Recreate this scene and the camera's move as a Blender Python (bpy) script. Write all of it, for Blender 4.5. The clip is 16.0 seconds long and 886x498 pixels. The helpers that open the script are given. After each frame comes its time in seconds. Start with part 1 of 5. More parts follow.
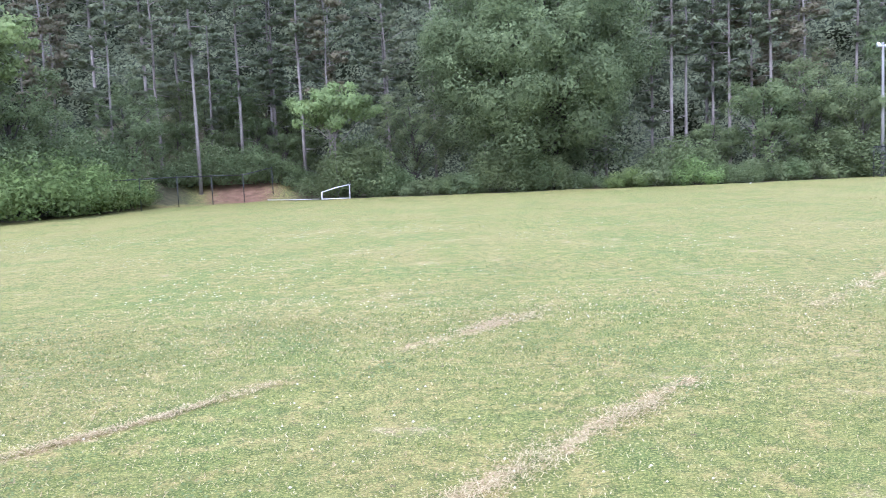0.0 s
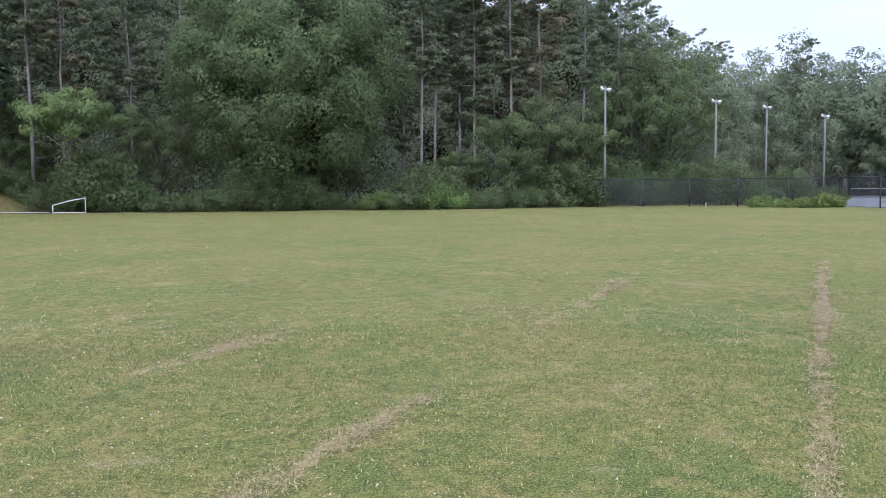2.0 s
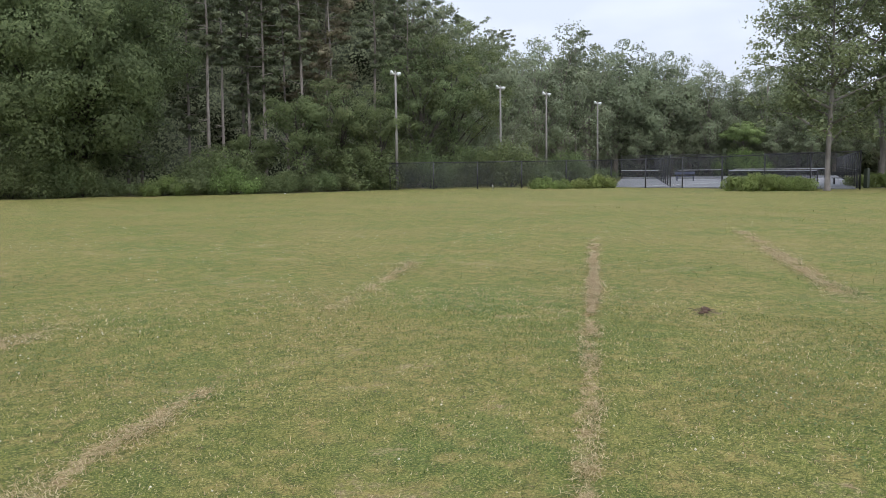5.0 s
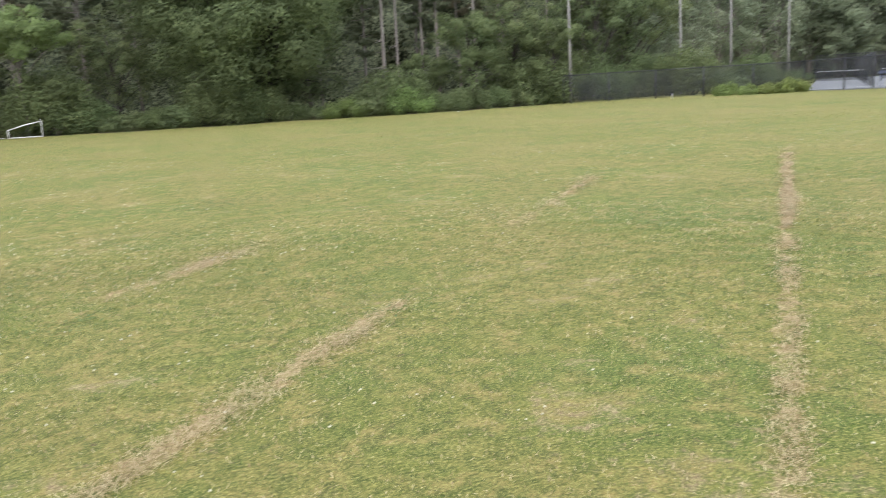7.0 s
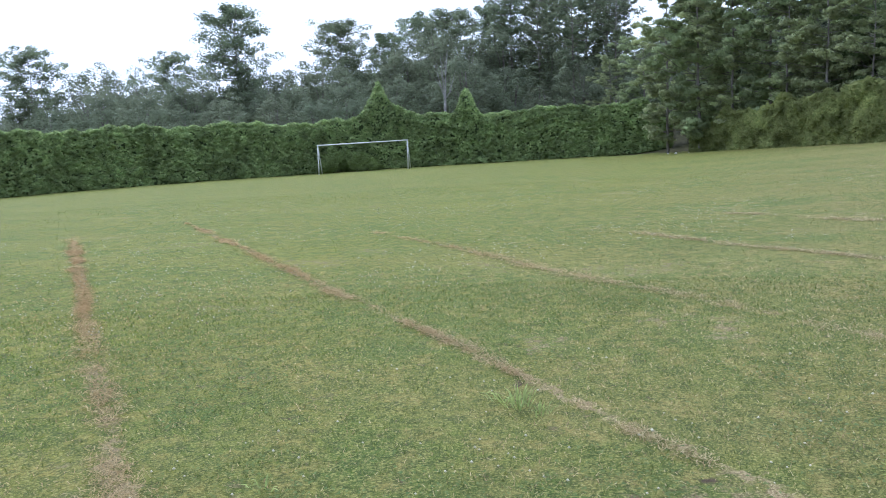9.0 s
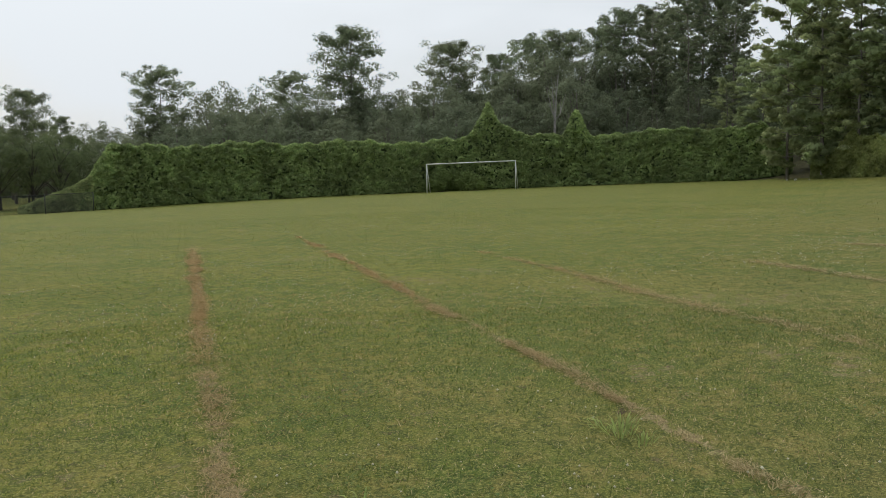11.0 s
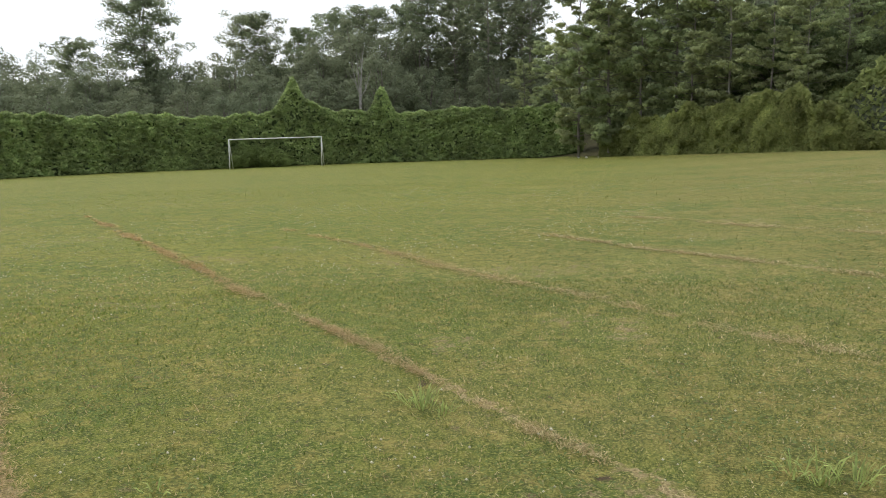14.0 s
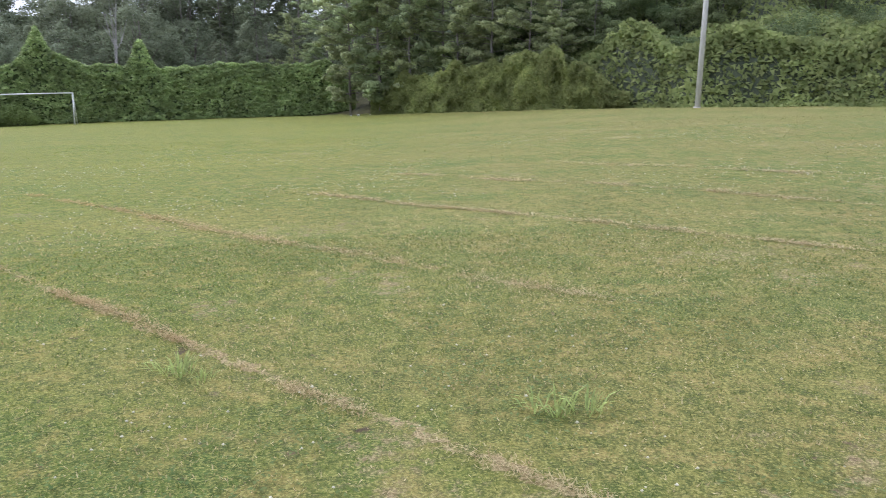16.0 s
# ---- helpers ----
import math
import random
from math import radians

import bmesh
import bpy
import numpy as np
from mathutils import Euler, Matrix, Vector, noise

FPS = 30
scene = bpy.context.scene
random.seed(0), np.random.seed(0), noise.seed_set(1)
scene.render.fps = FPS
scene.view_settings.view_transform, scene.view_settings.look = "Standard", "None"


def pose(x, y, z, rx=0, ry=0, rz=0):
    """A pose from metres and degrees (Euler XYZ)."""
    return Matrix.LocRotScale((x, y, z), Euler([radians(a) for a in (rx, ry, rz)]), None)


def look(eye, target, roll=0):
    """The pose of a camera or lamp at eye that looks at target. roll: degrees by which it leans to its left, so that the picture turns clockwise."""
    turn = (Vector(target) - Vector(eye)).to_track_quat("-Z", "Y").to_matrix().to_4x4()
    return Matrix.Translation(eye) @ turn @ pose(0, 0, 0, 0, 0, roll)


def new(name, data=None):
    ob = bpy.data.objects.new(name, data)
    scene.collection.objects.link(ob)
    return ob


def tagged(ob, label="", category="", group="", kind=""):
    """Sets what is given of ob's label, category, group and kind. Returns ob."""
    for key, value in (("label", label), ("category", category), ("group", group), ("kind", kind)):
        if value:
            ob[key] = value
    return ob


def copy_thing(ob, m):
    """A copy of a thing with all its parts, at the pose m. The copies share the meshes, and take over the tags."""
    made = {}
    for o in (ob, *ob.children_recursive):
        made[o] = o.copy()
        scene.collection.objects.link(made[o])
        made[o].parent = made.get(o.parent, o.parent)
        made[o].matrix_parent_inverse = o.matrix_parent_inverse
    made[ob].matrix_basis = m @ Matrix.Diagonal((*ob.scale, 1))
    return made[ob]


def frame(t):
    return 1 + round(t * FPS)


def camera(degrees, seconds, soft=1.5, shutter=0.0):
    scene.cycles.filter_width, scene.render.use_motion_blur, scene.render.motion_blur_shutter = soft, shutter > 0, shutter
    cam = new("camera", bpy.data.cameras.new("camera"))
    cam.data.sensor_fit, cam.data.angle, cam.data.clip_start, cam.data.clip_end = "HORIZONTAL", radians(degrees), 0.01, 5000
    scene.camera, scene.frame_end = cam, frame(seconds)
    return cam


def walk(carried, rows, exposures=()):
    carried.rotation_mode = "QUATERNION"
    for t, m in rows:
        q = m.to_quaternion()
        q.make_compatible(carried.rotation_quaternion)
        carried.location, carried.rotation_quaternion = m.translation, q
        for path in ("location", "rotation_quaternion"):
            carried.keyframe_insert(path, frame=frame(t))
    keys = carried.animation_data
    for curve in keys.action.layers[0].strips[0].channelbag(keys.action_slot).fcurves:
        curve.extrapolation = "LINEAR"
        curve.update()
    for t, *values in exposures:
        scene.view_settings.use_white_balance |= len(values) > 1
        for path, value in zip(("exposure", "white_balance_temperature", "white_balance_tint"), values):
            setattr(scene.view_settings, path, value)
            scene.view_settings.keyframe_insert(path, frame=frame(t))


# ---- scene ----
# World: metres, z up, the operator stands at the origin; azimuth is counted in degrees to the left of +y.
EYE = 1.55


def at_az(az, r):
    return Vector((-r * math.sin(radians(az)), r * math.cos(radians(az)), 0.0))


# ---- camera ----
cam = camera(55.5, 16.0, soft=0.85, shutter=0.18)
# seconds, x, y, azimuth, pitch, roll
PATH = [
    (0.0, 0.00, 0.00, 0.00, -5.21, -2.53), (0.5, 0.04, 0.00, -4.52, -4.60, -2.04), (1.0, 0.08, 0.00, -8.18, -4.33, -1.55),
    (1.5, 0.10, 0.00, -15.22, -4.20, -0.59), (2.0, 0.12, 0.00, -16.71, -4.24, -0.41), (2.5, 0.16, 0.00, -19.12, -4.40, -0.48),
    (3.0, 0.19, 0.00, -21.47, -4.63, -0.28), (3.5, 0.21, 0.00, -24.44, -4.62, -0.50), (4.0, 0.23, 0.00, -26.84, -4.80, -0.75),
    (4.2, 0.23, 0.00, -27.77, -4.98, -0.75), (6.3, 0.20, 0.00, -32.16, -6.14, -0.67), (6.5, 0.19, 0.00, -29.94, -7.19, -1.30),
    (7.0, 0.12, 0.00, -18.49, -10.77, -3.33), (7.2, 0.08, 0.00, -10.96, -12.29, -3.60), (7.5, 0.04, 0.00, 10.38, -14.17, -3.97),
    (7.6, 0.03, 0.00, 19.30, -14.30, -5.10), (7.7, 0.02, 0.00, 28.95, -14.11, -6.00), (7.8, 0.01, 0.00, 39.20, -13.83, -5.43),
    (7.9, 0.00, 0.00, 50.80, -13.59, -4.94), (8.0, 0.00, 0.00, 62.46, -13.31, -4.56), (8.1, 0.00, 0.00, 74.20, -13.10, -4.20),
    (8.2, 0.00, 0.00, 85.60, -12.82, -3.90), (8.3, 0.00, 0.00, 95.60, -12.10, -3.60), (8.5, 0.00, 0.00, 105.59, -9.57, -3.20),
    (9.0, 0.00, 0.00, 113.98, -6.83, -1.90), (9.5, 0.00, 0.00, 117.50, -5.76, -1.70), (10.0, 0.00, 0.00, 120.40, -5.36, -1.25),
    (10.2, 0.00, 0.00, 120.95, -5.33, -0.90), (12.3, 0.00, 0.00, 121.10, -5.27, -0.60), (12.5, 0.00, 0.00, 120.64, -5.42, -0.62),
    (13.0, -0.01, 0.01, 115.46, -6.12, -0.38), (13.5, -0.02, 0.02, 110.91, -6.47, -0.32), (14.0, -0.03, 0.04, 108.07, -7.01, -0.28),
    (14.5, -0.04, 0.07, 103.46, -8.34, -0.03), (15.0, -0.04, 0.10, 99.65, -8.89, 0.18), (15.5, -0.04, 0.12, 98.45, -9.02, 0.19),
    (16.0, -0.04, 0.16, 92.90, -9.88, -0.11),
]


def eye_pose(x, y, az, pitch, roll):
    eye = Vector((x, y, EYE))
    way = at_az(az, math.cos(radians(pitch))) + Vector((0, 0, math.sin(radians(pitch))))
    return look(eye, eye + way, roll)


walk(cam, [(t, eye_pose(*row)) for t, *row in PATH],
     exposures=[(0.0, 1.60, 5240, 26), (0.5, 1.31, 5330, 25), (1.0, 1.06, 5430, 22), (2.0, 0.62, 5590, 20), (4.2, 0.36, 6140, 18), (6.5, 0.36, 6480, 13), (7.0, 0.97, 6390, 15),
                (7.5, 1.30, 5990, 18), (8.0, 1.52, 5490, 23), (8.5, 1.30, 5290, 29), (9.0, 0.52, 5440, 16), (10.0, -0.28, 6300, 8), (12.5, -0.40, 7050, 8),
                (14.0, 0.19, 7000, 10), (15.0, 0.32, 6690, 15), (16.0, 0.68, 5990, 19)])

# ---- sky and sun ----
SUN_EL, SUN_AZ = 46.0, 152.0
world = bpy.data.worlds.new("sky")
scene.world = world
world.use_nodes = True
wt = world.node_tree
wt.nodes.clear()
w_out = wt.nodes.new("ShaderNodeOutputWorld")
w_bg = wt.nodes.new("ShaderNodeBackground")
w_sky = wt.nodes.new("ShaderNodeTexSky")
w_sky.sky_type, w_sky.sun_disc = "NISHITA", False
w_sky.sun_elevation, w_sky.sun_rotation = radians(SUN_EL), radians(-SUN_AZ)
w_sky.air_density, w_sky.dust_density, w_sky.ozone_density = 1.0, 3.0, 1.0
w_tc = wt.nodes.new("ShaderNodeTexCoord")
w_map = wt.nodes.new("ShaderNodeMapping")
w_map.inputs["Scale"].default_value = (1.0, 1.0, 3.2)
w_noise = wt.nodes.new("ShaderNodeTexNoise")
w_noise.inputs["Scale"].default_value, w_noise.inputs["Detail"].default_value = 2.2, 5.0
w_ramp = wt.nodes.new("ShaderNodeMapRange")
w_ramp.inputs["From Min"].default_value, w_ramp.inputs["From Max"].default_value = 0.36, 0.62
w_ramp.inputs["To Min"].default_value, w_ramp.inputs["To Max"].default_value = 0.64, 0.98
w_mix = wt.nodes.new("ShaderNodeMix")
w_mix.data_type = "RGBA"
w_mix.inputs[7].default_value = (9.3, 10.1, 11.3, 1)
w_bg.inputs["Strength"].default_value = 0.10
wt.links.new(w_tc.outputs["Generated"], w_map.inputs["Vector"])
wt.links.new(w_map.outputs["Vector"], w_noise.inputs["Vector"])
wt.links.new(w_noise.outputs["Fac"], w_ramp.inputs["Value"])
wt.links.new(w_ramp.outputs["Result"], w_mix.inputs[0])
wt.links.new(w_sky.outputs["Color"], w_mix.inputs[6])
# an overcast sky is dimmer towards the horizon
w_sep = wt.nodes.new("ShaderNodeSeparateXYZ")
w_fall = wt.nodes.new("ShaderNodeMapRange")
w_fall.inputs["From Min"].default_value, w_fall.inputs["From Max"].default_value = 0.0, 0.8
w_fall.inputs["To Min"].default_value, w_fall.inputs["To Max"].default_value = 0.84, 1.22
w_dim = wt.nodes.new("ShaderNodeVectorMath")
w_dim.operation = "SCALE"
wt.links.new(w_tc.outputs["Generated"], w_sep.inputs["Vector"])
wt.links.new(w_sep.outputs["Z"], w_fall.inputs["Value"])
# and brighter on the side where the veiled sun stands
w_side = wt.nodes.new("ShaderNodeVectorMath")
w_side.operation = "DOT_PRODUCT"
w_side.inputs[1].default_value = at_az(SUN_AZ, 1.0)
w_glow = wt.nodes.new("ShaderNodeMapRange")
w_glow.inputs["From Min"].default_value, w_glow.inputs["From Max"].default_value = -1.0, 1.0
w_glow.inputs["To Min"].default_value, w_glow.inputs["To Max"].default_value = 0.94, 1.22
w_lit = wt.nodes.new("ShaderNodeMath")
w_lit.operation = "MULTIPLY"
wt.links.new(w_tc.outputs["Generated"], w_side.inputs[0])
wt.links.new(w_side.outputs["Value"], w_glow.inputs["Value"])
wt.links.new(w_glow.outputs["Result"], w_lit.inputs[0])
wt.links.new(w_fall.outputs["Result"], w_lit.inputs[1])
wt.links.new(w_mix.outputs[2], w_dim.inputs[0])
wt.links.new(w_lit.outputs[0], w_dim.inputs["Scale"])
wt.links.new(w_dim.outputs["Vector"], w_bg.inputs["Color"])
wt.links.new(w_bg.outputs["Background"], w_out.inputs["Surface"])

sun_data = bpy.data.lights.new("sun", "SUN")
sun_data.energy, sun_data.angle, sun_data.color = 1.15, radians(45), (1.0, 0.96, 0.90)
sun = new("sun", sun_data)
sun_way = at_az(SUN_AZ, math.cos(radians(SUN_EL))) + Vector((0, 0, math.sin(radians(SUN_EL))))
sun.matrix_world = look(sun_way * 100, (0, 0, 0))

# ---- materials ----
def mat(name, rough=0.7, metal=0.0):
    m = bpy.data.materials.new(name)
    m.use_nodes = True
    n, l = m.node_tree.nodes, m.node_tree.links
    b = n["Principled BSDF"]
    b.inputs["Roughness"].default_value, b.inputs["Metallic"].default_value = rough, metal
    return m, n, l, b


def noise_node(n, l, scale, detail=4.0, vector=None, stretch=None):
    t = n.new("ShaderNodeTexNoise")
    t.inputs["Scale"].default_value, t.inputs["Detail"].default_value = scale, detail
    if vector is None:
        vector = n.new("ShaderNodeTexCoord").outputs["Object"]
    if stretch:
        mp = n.new("ShaderNodeMapping")
        mp.inputs["Scale"].default_value = stretch[0]
        mp.inputs["Rotation"].default_value = (0, 0, radians(stretch[1]))
        l.new(vector, mp.inputs["Vector"])
        vector = mp.outputs["Vector"]
    l.new(vector, t.inputs["Vector"])
    return t.outputs["Fac"]


def ramp_node(n, l, fac, stops):
    r = n.new("ShaderNodeValToRGB")
    e = r.color_ramp.elements
    while len(e) < len(stops):
        e.new(0.5)
    for k, (p, c) in zip(e, stops):
        k.position, k.color = p, (*c, 1)
    l.new(fac, r.inputs["Fac"])
    return r.outputs["Color"]


def mix_node(n, l, fac, a, b, kind="MIX"):
    m = n.new("ShaderNodeMix")
    m.data_type, m.blend_type = "RGBA", kind
    for sock, v in ((m.inputs[0], fac), (m.inputs[6], a), (m.inputs[7], b)):
        if isinstance(v, bpy.types.NodeSocket):
            l.new(v, sock)
        elif isinstance(v, (int, float)):
            sock.default_value = v
        else:
            sock.default_value = (*v, 1)
    return m.outputs[2]


def range_node(n, l, v, a, b, c=0.0, d=1.0):
    r = n.new("ShaderNodeMapRange")
    for k, x in zip(("From Min", "From Max", "To Min", "To Max"), (a, b, c, d)):
        r.inputs[k].default_value = x
    l.new(v, r.inputs["Value"])
    return r.outputs["Result"]


def bump_node(n, l, b, height, strength, distance):
    k = n.new("ShaderNodeBump")
    k.inputs["Strength"].default_value, k.inputs["Distance"].default_value = strength, distance
    l.new(height, k.inputs["Height"])
    l.new(k.outputs["Normal"], b.inputs["Normal"])


def plain(name, dark, light, rough=0.7, metal=0.0, scale=6.0, bump=0.0, stretch=None):
    """A surface whose colour wanders between two tones at two scales."""
    m, n, l, b = mat(name, rough, metal)
    f1 = noise_node(n, l, scale, 6.0, None, stretch)
    f2 = noise_node(n, l, scale * 9, 3.0, None, stretch)
    c = ramp_node(n, l, f1, [(0.32, dark), (0.68, light)])
    c = mix_node(n, l, range_node(n, l, f2, 0.35, 0.7, 0.0, 0.45), c, tuple(v * 0.6 for v in dark))
    l.new(c, b.inputs["Base Color"])
    if bump:
        bump_node(n, l, b, f2, 0.6, bump)
    return m


def leaf_mat(name, tones, rough=0.7, light=0.50, patch=0.25, spread=0.6):
    """Foliage: tone by leaf and by tree, and some light let through."""
    m, n, l, b = mat(name, rough)
    g = n.new("ShaderNodeNewGeometry").outputs["Random Per Island"]
    k = len(tones)
    c = ramp_node(n, l, range_node(n, l, g, 0, 1, 0.5 - spread / 2, 0.5 + spread / 2), [(i / (k - 1), t) for i, t in enumerate(tones)])
    o = n.new("ShaderNodeObjectInfo").outputs["Random"]
    hue = n.new("ShaderNodeHueSaturation")
    l.new(c, hue.inputs["Color"])
    l.new(range_node(n, l, o, 0, 1, 0.464, 0.490), hue.inputs["Hue"])
    f = noise_node(n, l, patch, 3.0)
    f2 = noise_node(n, l, patch * 4, 2.0)
    both = n.new("ShaderNodeMath")
    both.operation = "MULTIPLY"
    l.new(range_node(n, l, f, 0.3, 0.7, 0.78, 1.22), both.inputs[0])
    l.new(range_node(n, l, f2, 0.3, 0.7, 0.72, 1.28), both.inputs[1])
    l.new(both.outputs[0], hue.inputs["Value"])
    l.new(hue.outputs["Color"], b.inputs["Base Color"])
    b.inputs["Specular IOR Level"].default_value = 0.15
    t = n.new("ShaderNodeBsdfTranslucent")
    l.new(hue.outputs["Color"], t.inputs["Color"])
    s = n.new("ShaderNodeMixShader")
    s.inputs["Fac"].default_value = light
    l.new(b.outputs["BSDF"], s.inputs[1])
    l.new(t.outputs["BSDF"], s.inputs[2])
    l.new(s.outputs["Shader"], n["Material Output"].inputs["Surface"])
    return m


M_PINE = leaf_mat("pine_needles", [(0.130, 0.167, 0.099), (0.164, 0.205, 0.121), (0.205, 0.247, 0.144)])
M_PINE_DRY = leaf_mat("browning_needles", [(0.139, 0.161, 0.091), (0.188, 0.191, 0.114), (0.255, 0.214, 0.134)])
M_OAK = leaf_mat("oak_leaves", [(0.095, 0.140, 0.063), (0.139, 0.194, 0.089), (0.198, 0.258, 0.121)])
M_BROAD = leaf_mat("broad_leaves", [(0.095, 0.144, 0.063), (0.132, 0.188, 0.082), (0.176, 0.234, 0.101)])
M_LIME = leaf_mat("bright_leaves", [(0.141, 0.218, 0.083), (0.192, 0.282, 0.110), (0.254, 0.343, 0.141)])
# the haze of distance is put into this paler, greyer leaf colour
M_FAR = leaf_mat("hazed_distant_leaves", [(0.194, 0.245, 0.154), (0.227, 0.278, 0.174), (0.261, 0.313, 0.197)], patch=0.12)
M_VINE = leaf_mat("vine_leaves", [(0.130, 0.211, 0.078), (0.216, 0.313, 0.117), (0.324, 0.421, 0.168), (0.475, 0.551, 0.246)], rough=0.5, patch=0.35)
M_KUDZU = leaf_mat("hill_vine_leaves", [(0.11, 0.168, 0.056), (0.168, 0.232, 0.08), (0.23, 0.295, 0.108), (0.3, 0.345, 0.142)], patch=0.18)
M_SHRUB = leaf_mat("shrub_leaves", [(0.130, 0.198, 0.062), (0.204, 0.291, 0.094), (0.290, 0.382, 0.138)])
M_OLIVE = leaf_mat("olive_leaves", [(0.111, 0.178, 0.061), (0.157, 0.242, 0.080), (0.217, 0.310, 0.111)])
M_PINE_NEAR = leaf_mat("thick_pine_needles", [(0.251, 0.330, 0.166), (0.326, 0.407, 0.207), (0.415, 0.490, 0.257)], light=0.62)
# needles lightened in colour to stand for haze over the far pines
M_PINE_FAR = leaf_mat("hazed_distant_needles", [(0.166, 0.221, 0.133), (0.211, 0.270, 0.160), (0.265, 0.326, 0.194)], light=0.58)
# shade between the wall's leaves, put into a darker green
M_VINE_SHADE = plain("vine_wall_shade", (0.055, 0.082, 0.034), (0.095, 0.130, 0.052), 0.95, scale=1.5)
# the shade behind and under leafage is put into this dark colour
M_CORE = plain("painted_leafage_shade", (0.030, 0.040, 0.021), (0.056, 0.070, 0.036), 0.95, scale=1.5)
M_BARK = plain("pine_bark", (0.13, 0.112, 0.095), (0.33, 0.30, 0.265), 0.9, scale=2.0, bump=0.02, stretch=((1, 1, 0.3), 0))
M_BARK_PALE = plain("pale_bark", (0.12, 0.11, 0.098), (0.27, 0.255, 0.23), 0.85, scale=1.6, bump=0.01, stretch=((1, 1, 0.4), 0))
M_BARK_DARK = plain("dark_bark", (0.035, 0.03, 0.025), (0.09, 0.078, 0.065), 0.9, scale=3.0, bump=0.02, stretch=((1, 1, 0.3), 0))
M_WHITE = plain("chipped_white_paint", (0.60, 0.60, 0.57), (0.82, 0.82, 0.80), 0.45, scale=2.5)
M_POLE = plain("grey_weathered_pole", (0.17, 0.165, 0.145), (0.28, 0.27, 0.245), 0.7, scale=1.2, stretch=((1, 1, 0.2), 0))
M_POLE_PALE = plain("pale_concrete_pole", (0.46, 0.455, 0.44), (0.66, 0.65, 0.63), 0.7, scale=1.2, stretch=((1, 1, 0.2), 0))
M_SIGN = plain("weathered_white_board", (0.42, 0.42, 0.40), (0.56, 0.56, 0.54), 0.5, scale=1.5)
M_LAMP = plain("lamp_housing", (0.60, 0.62, 0.62), (0.80, 0.82, 0.82), 0.35, 0.2)
M_BLACK = plain("black_coated_steel", (0.012, 0.013, 0.014), (0.035, 0.036, 0.038), 0.5, 0.0, 4.0)
M_COURT = plain("worn_court_surface", (0.20, 0.21, 0.215), (0.28, 0.29, 0.295), 0.85, scale=0.25)
M_LINE = plain("white_line_paint", (0.66, 0.66, 0.64), (0.8, 0.8, 0.78), 0.7)
M_PATH = plain("pale_concrete", (0.36, 0.34, 0.30), (0.50, 0.47, 0.43), 0.9, scale=0.8, bump=0.01)
M_BLUE = plain("faded_blue_paint", (0.05, 0.062, 0.11), (0.085, 0.10, 0.16), 0.5)
M_GREENBOX = plain("dark_green_steel", (0.02, 0.03, 0.018), (0.04, 0.055, 0.03), 0.5)
M_DRY = plain("bare_dead_wood", (0.25, 0.23, 0.21), (0.45, 0.43, 0.40), 0.85, scale=3)
M_CLOVER = plain("clover_blossom", (0.50, 0.47, 0.32), (0.72, 0.68, 0.52), 0.8, scale=60)
M_WEED = leaf_mat("weed_blades", [(0.213, 0.325, 0.100), (0.300, 0.413, 0.138), (0.425, 0.512, 0.213)], light=0.5, patch=6)


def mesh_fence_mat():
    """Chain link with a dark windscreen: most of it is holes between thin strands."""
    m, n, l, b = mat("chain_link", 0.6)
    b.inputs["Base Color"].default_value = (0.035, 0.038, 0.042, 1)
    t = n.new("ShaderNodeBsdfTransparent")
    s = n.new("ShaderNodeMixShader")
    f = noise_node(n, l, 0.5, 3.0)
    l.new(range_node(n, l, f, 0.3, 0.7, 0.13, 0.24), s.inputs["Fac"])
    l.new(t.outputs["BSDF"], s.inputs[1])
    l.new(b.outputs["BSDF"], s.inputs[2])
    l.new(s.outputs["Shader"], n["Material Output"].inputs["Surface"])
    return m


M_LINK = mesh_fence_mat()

ROW_AZ = -41.3  # the direction of the mowing rows
# Rows of dry clippings: offset across the mowing direction, from and to along it, strength, half width.
ROW = (-math.sin(radians(ROW_AZ)), math.cos(radians(ROW_AZ)))
ACROSS = (-ROW[1], ROW[0])
# A row drifts sideways by its slope.
WINDROWS = [(-2.58, -0.036, 9.5, 24.0, 0.55, 0.11), (-0.10, 0.005, 2.4, 20.0, 0.84, 0.056), (0.13, -0.010, -23.0, -2.6, 0.95, 0.075),
            (2.46, 0.029, 0.4, 7.4, 0.95, 0.080), (2.50, 0.029, 8.4, 14.5, 0.60, 0.10), (2.72, -0.012, -24.0, -0.6, 0.80, 0.060), (4.97, 0.032, 4.6, 8.2, 0.85, 0.13), (5.0, 0.026, 0.0, 4.8, 0.66, 0.07),
            (5.42, -0.010, -18.0, -2.6, 0.50, 0.085), (8.48, -0.014, -15.0, -2.0, 0.52, 0.085), (11.62, -0.012, -17.0, -1.0, 0.46, 0.09), (14.6, -0.01, -14.0, 4.0, 0.30, 0.11)]


def row_ends(s0, s1):
    """Over how many metres a row thins out at its two ends: slowly at the far one."""
    far = min(9.0, 0.4 * (s1 - s0))
    return (far, 1.0) if abs(s0) > abs(s1) else (1.0, far)


